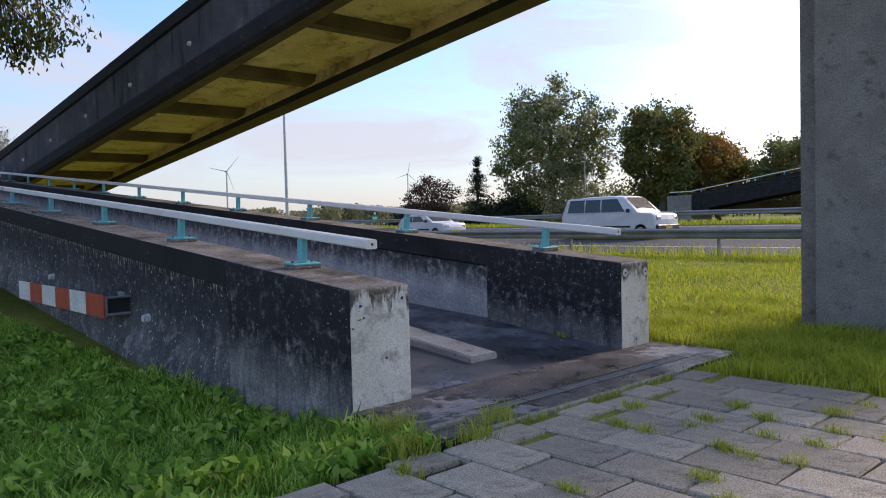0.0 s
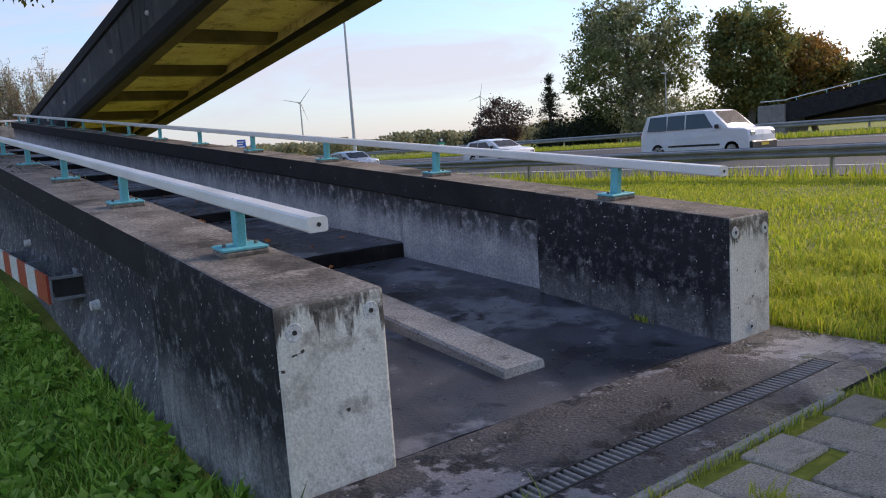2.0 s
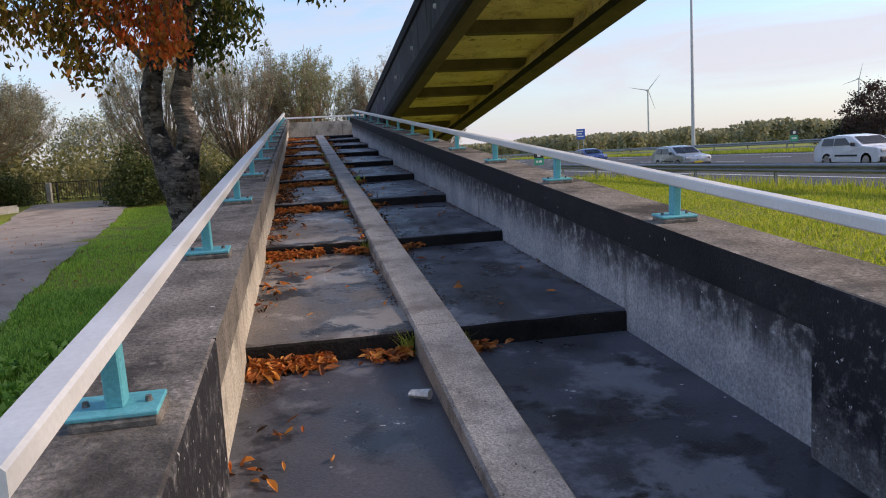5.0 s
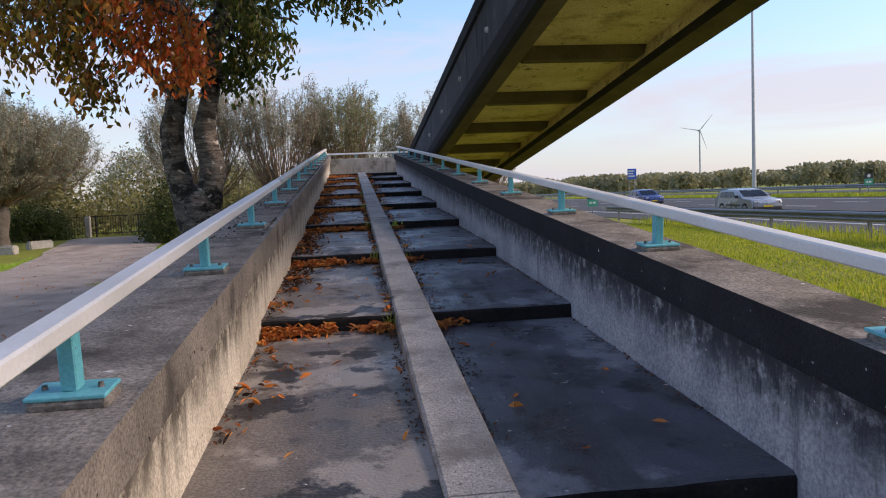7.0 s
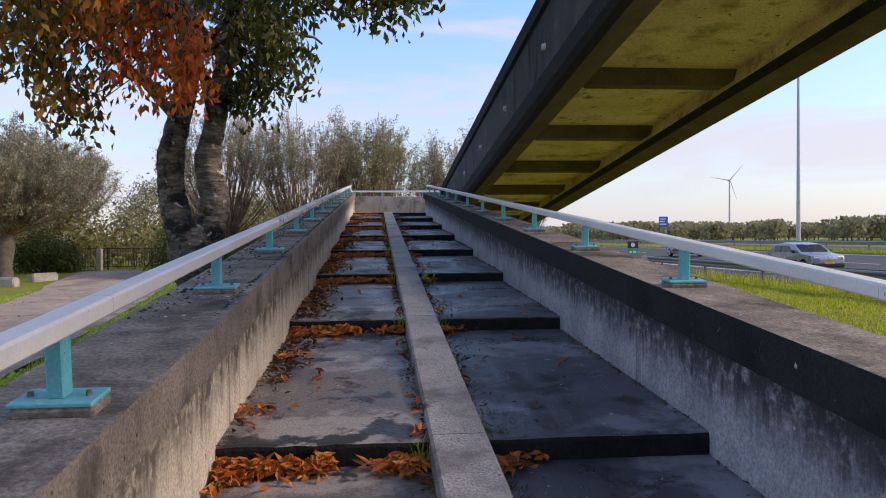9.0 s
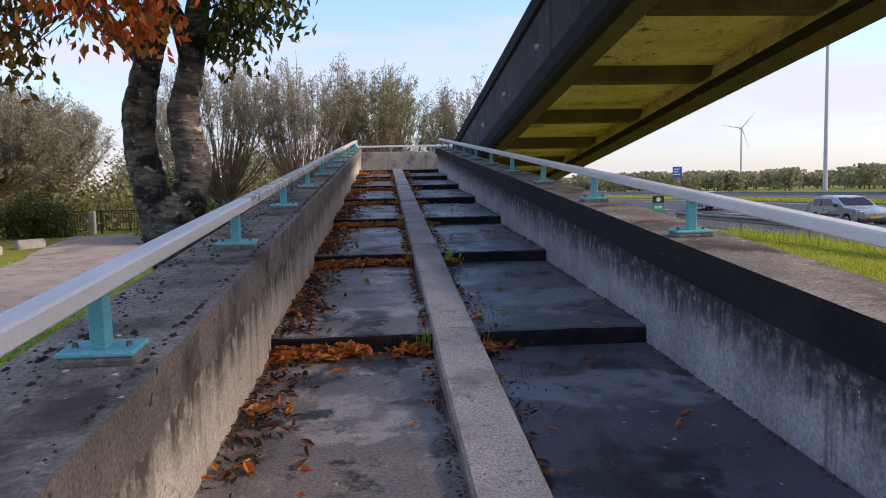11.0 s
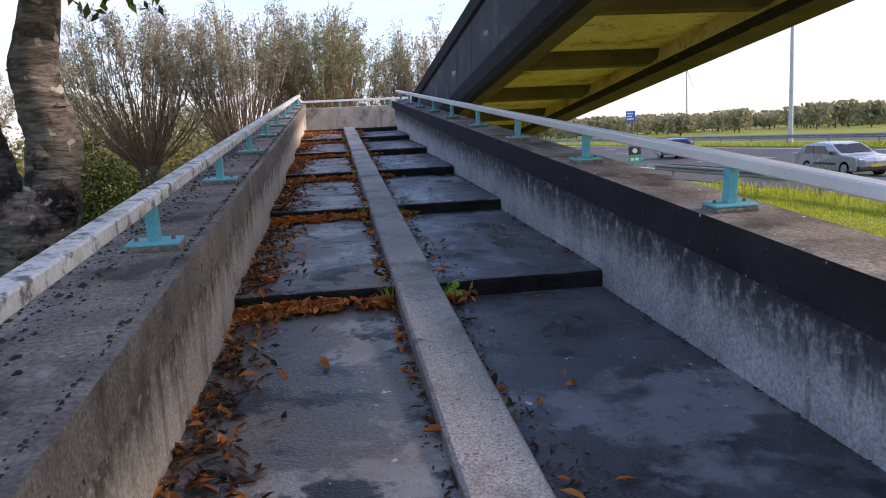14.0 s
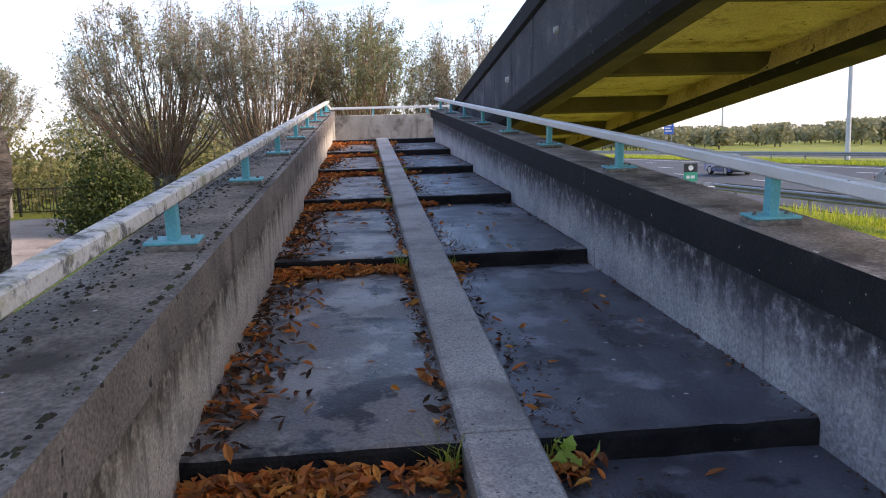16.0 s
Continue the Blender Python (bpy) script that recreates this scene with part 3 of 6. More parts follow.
wall_l = stair_wall("wall_left", "long concrete stair wall, black stains, pale end face", 3.71, 4.29, M_PANEL_CREAM, M_BAND_WARM, 0.035, 0.245)
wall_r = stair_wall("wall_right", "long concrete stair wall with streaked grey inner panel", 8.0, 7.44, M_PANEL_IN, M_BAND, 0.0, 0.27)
for wall, holes in ((wall_l, ((3.81, 0.84), (4.24, 0.87))), (wall_r, ((7.52, 0.86), (7.93, 0.85), (7.72, 0.08)))):
    for x, z in holes:
        part("mortar_patch", cyl_bm(0.05, 0.044, 0.006, 14, pose(x, 5.052, z, 90, 0, 0)), M_PLUG, wall, "pale mortar patch")
        part("bolt_hole", cyl_bm(0.013, 0.013, 0.004, 10, pose(x, 5.0465, z, 90, 0, 0)), M_PLASTIC_BLACK, wall)
X_L, X_R, S_L, S_R = 4.215, 7.515, 5.6, 5.985

stair = tagged(new("stairway"), "long shallow outdoor stairway of black bitumen treads", "stairs", kind="structure")


def tread(x0, x1, y0, z0, y1, z1, name="tread", mid=None, lip=0.035, mat=None):
    """One sloping tread slab with a rounded nose at y0."""
    pts = [(y0 + 0.0, z0 - 0.34), (y0, z0 - lip), (y0 + 0.012, z0 - 0.012), (y0 + lip, z0)]
    pts += [mid] if mid else []
    pts += [(y1, z1), (y1, z1 - 0.6)]
    rng = random.Random(int(y0 * 10 + x0 * 7))
    cols = np.linspace(x0, x1, 12)
    verts = []
    for c, x in enumerate(cols):
        j = rng.uniform(-0.008, 0.008)
        for q, (y, z) in enumerate(pts):
            verts.append((x, y + (j if q < 4 else 0), z + (rng.uniform(-0.006, 0.004) if q in (1, 2, 3) else 0)))
    k = len(pts)
    faces = [(c * k + q, (c + 1) * k + q, (c + 1) * k + (q + 1) % k, c * k + (q + 1) % k) for c in range(len(cols) - 1) for q in range(k)]
    faces += [tuple(range(k)), tuple(range(len(verts) - 1, len(verts) - 1 - k, -1))]
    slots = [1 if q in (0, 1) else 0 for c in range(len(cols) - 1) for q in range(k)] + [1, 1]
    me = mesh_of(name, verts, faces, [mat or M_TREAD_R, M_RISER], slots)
    bm = bmesh.new()
    bm.from_mesh(me)
    bmesh.ops.recalc_face_normals(bm, faces=bm.faces[:])
    bm.to_mesh(me)
    bm.free()
    return child(name, me, stair)


RISER = 0.155
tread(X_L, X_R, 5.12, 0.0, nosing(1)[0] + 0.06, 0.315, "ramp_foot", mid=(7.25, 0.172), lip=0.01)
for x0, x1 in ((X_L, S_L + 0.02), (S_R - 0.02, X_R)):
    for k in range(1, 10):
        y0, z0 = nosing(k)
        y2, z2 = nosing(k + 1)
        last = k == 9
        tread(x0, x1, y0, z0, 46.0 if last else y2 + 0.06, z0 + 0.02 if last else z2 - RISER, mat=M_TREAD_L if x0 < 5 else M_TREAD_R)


def strip_top(y):
    return 0.125 + 0.1061 * (y - 5.62) if y < 9.72 else 0.56 + SLOPE * (y - 9.72)


def centre_strip():
    ends = [5.62] + [nosing(k)[0] + 0.02 for k in range(1, 9)] + [42.75]
    prof = [(S_L + 0.02, 0.0), (S_R - 0.02, 0.0), (S_R, -0.02), (S_R, -0.42), (S_L, -0.42), (S_L, -0.02)]
    for a, b in zip(ends, ends[1:]):
        me = sweep("kerb_strip", prof, list(np.linspace(a + 0.008, b - 0.008, 8)), lambda y: strip_top(y) - 0.02, [M_STRIP], [0] * 6)
        child("kerb_strip", me, stair, "granular grey concrete centre strip")


centre_strip()


def landing():
    root = tagged(new("wall_landing"), "concrete parapet closing the stair landing", "wall", kind="structure")
    part("parapet", box_bm(3.71, 12.6, 46.0, 46.4, 1.5, 4.3, 0.02), M_PARAPET, root)
    part("parapet", box_bm(3.71, 4.2, 43.305, 45.996, 1.5, 4.3, 0.02), M_PARAPET, root)
    tagged(new("floor_landing"), "concrete stair landing slab", "landing", kind="structure")
    part("slab", box_bm(7.52, 12.6, 43.31, 45.99, 3.0, 3.4), M_TREAD, bpy.data.objects["floor_landing"])
    part("support", box_bm(5.0, 11.0, 44.0, 45.5, -0.5, 2.99), M_COLUMN, bpy.data.objects["floor_landing"])


landing()


def apron():
    root = tagged(new("floor_apron"), "dark damp concrete apron with a drainage channel", "floor", kind="structure")
    part("slab", box_bm(3.72, 8.1, 3.98, 4.245, -0.3, -0.004), M_APRON, root)
    part("slab", box_bm(3.72, 8.1, 4.415, 5.118, -0.3, 0.0), M_APRON, root)
    part("slab", box_bm(3.72, 4.44, 4.246, 4.414, -0.3, -0.002), M_APRON, root)
    part("slab", box_bm(7.46, 8.1, 4.246, 4.414, -0.3, -0.002), M_APRON, root)
    part("kerb", box_bm(4.15, 6.9, 3.93, 3.976, -0.2, 0.008, 0.01), M_STONE, root, "worn pale kerb edge")
    part("kerb", box_bm(3.8, 4.14, 4.2, 4.243, -0.2, 0.03, 0.012), M_STONE, root, "worn pale kerb edge")
    drain = tagged(new("drain_grate"), "black slotted steel drainage grate set in the apron", "drain", kind="structure")
    part("channel", box_bm(4.44, 7.46, 4.247, 4.413, -0.28, -0.12), M_PLASTIC_BLACK, drain)
    part("rim", box_bm(4.44, 7.46, 4.247, 4.257, -0.12, 0.0), M_IRON, drain)
    part("rim", box_bm(4.44, 7.46, 4.403, 4.413, -0.12, 0.0), M_IRON, drain)
    for name, w, m in (("bar", 0.0105, M_GRATE), ("divider", 0.008, M_IRON)):
        bm = box_bm(-w, w, 4.258, 4.402, -0.04, -0.002, 0.003)
        me = bpy.data.meshes.new(name)
        bm.to_mesh(me)
        bm.free()
        me.materials.append(m)
        for i in range(6):
            for q in range(10) if name == "bar" else range(1):
                child(name, me, drain, at=Matrix.Translation((4.44 + 0.5033 * i + (0.027 + 0.0497 * q if name == "bar" else 0.0), 0, 0)))


apron()


# ---- hand rails ----
POSTS = [6.34 + 2.756 * i for i in range(14)]


def rail_height(y):
    return wall_top(y) + 0.367


def hand_rail(name, label, xc):
    root = tagged(new(name), label, "railing", group="stair railings")
    cuts = [5.23, 11.85 + 0.4, 17.36 + 0.4, 22.9 + 0.4, 28.4 + 0.4, 33.9 + 0.4, 39.4 + 0.4, 43.6]
    prof = [(xc - 0.047, 0.0), (xc - 0.058, -0.011), (xc - 0.058, -0.069), (xc - 0.047, -0.08), (xc + 0.047, -0.08), (xc + 0.058, -0.069), (xc + 0.058, -0.011), (xc + 0.047, 0.0)]

    def rise(y):
        # the older rail has settled a little on its posts further up
        return rail_height(y) - (0.024 * float(smooth01(y, 9, 18)) if xc < 5 else 0.0)
    for a, b in zip(cuts, cuts[1:]):
        child("rail_beam", sweep("rail_beam", prof, [a + 0.002, b - 0.002], rise, [M_RAIL_OLD if xc < 5 and a > 16 else M_WHITE_RAIL], [0] * 8), root, "white painted square rail")
    part("end_hole", cyl_bm(0.012, 0.012, 0.004, 12, pose(xc + 0.005, 5.231, rail_height(5.23) - 0.04, 90)), M_PLASTIC_BLACK, root)
    tilt = math.degrees(math.atan(SLOPE))
    plate, stem, pad = box_bm(-0.15, 0.15, -0.1, 0.1, 0.035, 0.053, 0.004), box_bm(-0.032, 0.032, -0.042, 0.042, 0.05, 0.298, 0.006), box_bm(-0.145, 0.155, -0.105, 0.095, -0.01, 0.034, 0.012)
    meshes = {}
    for key, bm, m in (("base_plate", plate, M_TEAL), ("stem", stem, M_TEAL), ("mortar_pad", pad, M_TOP), ("bolt", cyl_bm(0.014, 0.011, 0.022, 8), M_BOLT)):
        meshes[key] = bpy.data.meshes.new(key)
        bm.to_mesh(meshes[key])
        bm.free()
        meshes[key].materials.append(m)
    for y in POSTS:
        at = pose(xc, y, wall_top(y), tilt, 0, 0)
        post = child("post", meshes["stem"], root, "turquoise painted post", at)
        child("base_plate", meshes["base_plate"], post)
        child("mortar_pad", meshes["mortar_pad"], post)
        for dx in (-0.105, 0.105):
            child("bolt", meshes["bolt"], post, at=Matrix.Translation((dx, 0.0, 0.05)))
    return root


hand_rail("handrail", "white square handrail on turquoise posts, dirty and chipped", 4.08)
hand_rail("handrail", "white square handrail on turquoise posts along the stair wall", 7.66)


def end_rail():
    root = tagged(new("handrail"), "white handrail on short posts across the landing parapet", "railing", group="stair railings")
    part("rail_beam", box_bm(4.0, 12.4, 46.14, 46.26, 4.52, 4.6, 0.01), M_WHITE_RAIL, root)
    part("rail_beam", box_bm(3.97, 4.09, 43.65, 46.26, 4.521, 4.601, 0.01), M_WHITE_RAIL, root)
    for x in (5.6, 7.6, 9.6, 11.6):
        part("post", box_bm(x - 0.03, x + 0.03, 46.16, 46.24, 4.29, 4.521), M_TEAL, root)
    part("post", box_bm(4.0, 4.06, 44.6, 44.68, 4.29, 4.522), M_TEAL, root)


end_rail()


# ---- upper flight that doubles back overhead ----
def upper_flight():
    root = tagged(new("footbridge"), "sloping concrete footbridge flight with ribbed underside, black-stained girders", "footbridge", kind="structure")
    mats = [M_TOP, M_BAND, M_BRIDGE, M_SOFFIT, M_RIB]
    ys = list(np.linspace(-14, 44.2, 16))
    left = [(8.27, 0), (8.85, 0), (8.85, -0.3), (8.78, -0.33), (8.78, -1.15), (8.95, -1.75), (8.88, -1.9), (8.45, -1.98), (8.33, -1.93), (8.27, -1.82), (8.27, -1.52), (8.34, -1.42), (8.34, -0.36), (8.27, -0.32)]
    slots = [0, 1, 1, 1, 3, 1, 4, 1, 1, 1, 1, 2, 1, 1]
    child("girder", sweep("girder", left, ys, bridge_top, mats, slots, 1), root, "black-stained concrete edge girder")
    right = [(20.72 - x, z) for x, z in left]
    child("girder", sweep("girder", right, ys, bridge_top, mats, slots, 1), root, "black-stained concrete edge girder")
    slab = [(8.785, -0.95), (11.935, -0.95), (11.935, -1.44), (8.785, -1.44)]
    child("deck", sweep("deck", slab, ys, bridge_top, mats, [0, 3, 3, 3], 3), root, "algae-yellow concrete deck underside")
    for i in range(-8, 6):
        y = 22.1 + 4.13 * i + 0.07
        z = bridge_top(y)
        bm = bmesh.new()
        pr = [(8.8, -1.43), (11.92, -1.43), (11.84, -1.6), (11.64, -1.74), (9.08, -1.74), (8.88, -1.6)]
        a = [bm.verts.new((x, y - 0.13, z + q)) for x, q in pr]
        b = [bm.verts.new((x, y + 0.13, z + q - 0.025)) for x, q in pr]
        bm.faces.new(a)
        bm.faces.new(b[::-1])
        for k in range(6):
            bm.faces.new((a[k], b[k], b[(k + 1) % 6], a[(k + 1) % 6]))
        bmesh.ops.recalc_face_normals(bm, faces=bm.faces[:])
        part("cross_rib", bm, M_RIB, root)
    for i in range(-5, 5):
        y = 22.25 + 4.1 * i
        bm = cyl_bm(0.075, 0.05, 0.07, 10, pose(8.345, y, bridge_top(y) - 1.02, 0, -90, 0))
        part("tie_bolt", bm, M_PLUG, root, "white mortar-capped tie bolt")
    col = bmesh.new()
    bmesh.ops.create_cube(col, size=1.0, matrix=Matrix.LocRotScale((10.85, 3.05, 2.9), None, (1.3, 2.5, 7.4)))
    bmesh.ops.bevel(col, geom=[e for e in col.edges if abs(e.verts[0].co.z - e.verts[1].co.z) > 1], offset=0.3, segments=6, affect="EDGES")
    pier = tagged(new("bridge_pier"), "grey exposed-aggregate concrete pier with rounded corners", "pillar", kind="structure")
    part("shaft", col, M_COLUMN, pier)
    for y in (9.6, 13.7):
        part("tie_bolt", cyl_bm(0.06, 0.045, 0.08, 10, pose(3.84, y, wall_top(y) - 1.0, 0, -90, 0)), M_PLUG, wall_l, "white mortar-capped tie bolt")


upper_flight()


# ---- pavement ----
def pavement():
    root = tagged(new("pavement"), "grey concrete pavers with grass growing in the joints", "pavement", kind="structure")
    part("bedding", box_bm(2.2, 6.98, -5.0, 3.92, -0.4, -0.05), M_SOIL, root)
    rng = random.Random(5)
    shapes = []
    for v in range(5):
        bm = box_bm(-0.204, 0.204, -0.293, 0.293, -0.09, 0.0, 0.012)
        for vert in bm.verts:
            vert.co += Vector((rng.uniform(-0.005, 0.005), rng.uniform(-0.006, 0.006), rng.uniform(-0.003, 0.003)))
        me = bpy.data.meshes.new("paver")
        bm.to_mesh(me)
        bm.free()
        me.materials.append(M_PAVER)
        shapes.append(me)
    for c in range(11):
        x = 2.48 + 0.425 * c
        for r in range(15):
            y = -4.6 + 0.602 * r + (0.3 if c % 2 else 0.0)
            if y > 3.65:
                continue
            child("paver", rng.choice(shapes), root, at=pose(x, y, rng.uniform(-0.012, 0.004), rng.uniform(-0.8, 0.8), rng.uniform(-0.8, 0.8), rng.uniform(-0.8, 0.8)))
        if not c % 2:
            child("paver", shapes[0], root, at=Matrix.Translation((x, 3.76, -0.006)) @ Matrix.Diagonal((1, 0.45, 1, 1)))


pavement()


# ---- blades, leaves, tubes ----
def blades(name, label, spots, heights, width, mat, lean=0.5, seed=1, category="grass", kind="stuff"):
    """Grass: one bent blade of two faces at each spot."""
    g = np.random.default_rng(seed)
    n = len(spots)
    spots, h = np.asarray(spots, float), np.asarray(heights, float)[:, None]
    a, b = g.uniform(0, 2 * np.pi, n), g.uniform(0, 2 * np.pi, n)
    side = np.stack([np.cos(a), np.sin(a), np.zeros(n)], -1) * (np.broadcast_to(width, n)[:, None] / 2)
    out = np.stack([np.cos(b), np.sin(b), np.zeros(n)], -1) * g.uniform(0.1, lean, (n, 1)) * h
    up = np.array([0, 0, 1.0])
    mid = spots + out * 0.35 + up * h * 0.6
    v = np.stack([spots - side - up * 0.02, spots + side - up * 0.02, mid + side * 0.7, mid - side * 0.7, spots + out + up * h * g.uniform(0.8, 1.0, (n, 1))], 1).reshape(-1, 3)
    i = np.arange(n)[:, None] * 5
    quad = i + np.array([[0, 1, 2, 3]])
    tri = i + np.array([[3, 2, 4, 4]])
    me = bpy.data.meshes.new(name)
    faces = [tuple(q) for q in quad.tolist()] + [tuple(t[:3]) for t in tri.tolist()]
    me.from_pydata(v.tolist(), [], faces)
    me.materials.append(mat)
    me.update()
    return tagged(new(name, me), label, category, kind=kind)


def leaf_quads(centres, size, g, hang=0.6, slim=0.42):
    """Diamond leaves at the centres; hang pulls their tips down."""
    n = len(centres)
    d = g.normal(size=(n, 3))
    d[:, 2] -= hang * 2
    d /= np.linalg.norm(d, axis=1, keepdims=True)
    s = np.cross(d, g.normal(size=(n, 3)))
    s /= np.linalg.norm(s, axis=1, keepdims=True)
    ln = size * g.uniform(0.6, 1.25, (n, 1))
    fold = np.cross(d, s) * ln * 0.12
    v = np.stack([centres - d * ln * 0.5, centres + s * ln * slim * 0.5 + fold, centres + d * ln * 0.5, centres - s * ln * slim * 0.5 + fold], 1).reshape(-1, 3)
    return v, np.arange(n * 4).reshape(n, 4)


class Wood:
    """Gathers tapered tubes into one mesh."""

    def __init__(self):
        self.v, self.f, self.n = [], [], 0

    def tube(self, pts, radii, sides=6):
        pts = np.asarray(pts, float)
        t = np.gradient(pts, axis=0)
        t /= np.linalg.norm(t, axis=1, keepdims=True) + 1e-9
        ref = np.where(np.abs(t[:, 2:3]) > 0.9, np.array([[1.0, 0, 0]]), np.array([[0, 0, 1.0]]))
        u = np.cross(t, ref)
        u /= np.linalg.norm(u, axis=1, keepdims=True) + 1e-9
        w = np.cross(t, u)
        a = np.arange(sides) * 2 * np.pi / sides
        ring = pts[:, None] + (u[:, None] * np.cos(a)[None, :, None] + w[:, None] * np.sin(a)[None, :, None]) * np.asarray(radii, float)[:, None, None]
        self.v.append(ring.reshape(-1, 3))
        m = len(pts)
        i, j = np.meshgrid(np.arange(m - 1), np.arange(sides), indexing="ij")
        k = (j + 1) % sides
        self.f.append((np.stack([i * sides + j, i * sides + k, (i + 1) * sides + k, (i + 1) * sides + j], -1).reshape(-1, 4)) + self.n)
        self.n += m * sides

    def gnarled(self, pts, radii, g, sides):
        """A thick stem with bulges and ridges."""
        pts, radii = np.asarray(pts, float), np.asarray(radii, float)
        u = np.linspace(0, len(pts) - 1, len(pts) * 6)
        k = np.arange(len(pts))
        fine = np.stack([np.interp(u, k, pts[:, i]) for i in range(3)], -1)
        for _ in range(3):
            fine[1:-1] = (fine[:-2] + fine[1:-1] * 2 + fine[2:]) / 4
        rad = np.interp(u, k, radii)
        self.tube(fine, rad * (1 + g.normal(0, 0.025, len(u))), sides)
        ring = self.v[-1].reshape(len(u), sides, 3)
        a = np.arange(sides) * 2 * np.pi / sides
        ridge = 0.05 * np.sin(5 * a[None, :] + 1.3 * u[:, None]) + 0.03 * np.sin(9 * a[None, :] - 2.1 * u[:, None]) + g.normal(0, 0.012, (len(u), sides))
        self.v[-1] = (ring + (ring - fine[:, None]) * ridge[..., None]).reshape(-1, 3)

    def mesh(self, name, mat):
        return soup(name, np.concatenate(self.v), np.concatenate(self.f), mat, True)


def curve(a, b, g, wob=0.08, n=7, sag=0.0):
    a, b = np.asarray(a, float), np.asarray(b, float)
    u = np.linspace(0, 1, n)[:, None]
    ln = np.linalg.norm(b - a)
    p = a + (b - a) * u
    p += (g.normal(size=(n, 3)) * wob * ln * 0.35 + g.normal(size=(1, 3)) * wob * ln) * np.sin(np.pi * u)
    p[:, 2] += sag * ln * np.sin(np.pi * u[:, 0])
    return p


def broadleaf(name, label, base, height, trunk_r, spread, crown_low, mats, seed, clusters=120, per=60, leaf=0.3, clump=1.1, limbs=9,
              hang=0.3, slim=0.6, bark=None, trunk_share=0.75, squash=1.0, category="tree", fill=0.35):
    """A tree: tapered trunk, limbs and a crown of leaf clumps in an uneven ellipsoid."""
    g = np.random.default_rng(seed)
    base = np.asarray(base, float)
    root = tagged(new(name), label, category)
    root.location = base
    wood = Wood()
    top = np.array([g.normal() * 0.3, g.normal() * 0.3, height * trunk_share])
    tr = curve((0, 0, -0.2), top, g, 0.03, 10)
    wood.tube(tr, np.linspace(trunk_r, trunk_r * 0.25, 10) * np.r_[1.35, 1.1, np.ones(8)], 9)
    mid, half = (height + crown_low) / 2, (height - crown_low) / 2
    pts = [tr[3:]]
    for i in range(limbs):
        s = tr[g.integers(3, 9)]
        a = i * 2.4 + g.uniform(-0.4, 0.4)
        end = np.array([math.cos(a) * spread * 0.72, math.sin(a) * spread * 0.72, min(height * 0.93, s[2] + g.uniform(0.1, 0.75) * half * 1.3)])
        c = curve(s, end, g, 0.09, 8, 0.05)
        wood.tube(c, np.linspace(trunk_r * 0.38, trunk_r * 0.07, 8), 6)
        pts.append(c[2:])
    pts = np.concatenate(pts)
    lobes = g.uniform(0.72, 1.12, 14)
    d = g.normal(size=(clusters, 3))
    d /= np.linalg.norm(d, axis=1, keepdims=True)
    rad = g.uniform(fill, 1.0, clusters) ** 0.5
    ang = ((np.arctan2(d[:, 1], d[:, 0]) / (2 * np.pi) + 0.5) * 7).astype(int) % 7 + 7 * (d[:, 2] > 0.2)
    cen = d * (rad * lobes[ang])[:, None] * np.array([spread, spread, half * squash]) + np.array([0, 0, mid])
    for c in cen[: min(clusters, 90)]:
        near = pts[np.argmin(((pts - c) ** 2).sum(1))]
        wood.tube(curve(near, c, g, 0.06, 4), np.linspace(trunk_r * 0.09, trunk_r * 0.025, 4), 4)
    child("trunk", wood.mesh("trunk", bark or M_BARK_FAR), root)
    mats = mats if isinstance(mats, (list, tuple)) else [mats]
    pick = g.integers(0, len(mats), clusters)
    for q, m in enumerate(mats):
        cc = np.repeat(cen[pick == q], per, 0)
        if not len(cc):
            continue
        cc = cc + g.normal(size=cc.shape) * clump * np.array([0.5, 0.5, 0.38])
        v, f = leaf_quads(cc, leaf, g, hang, slim)
        child("crown", soup("crown", v, f, m), root)
    return root


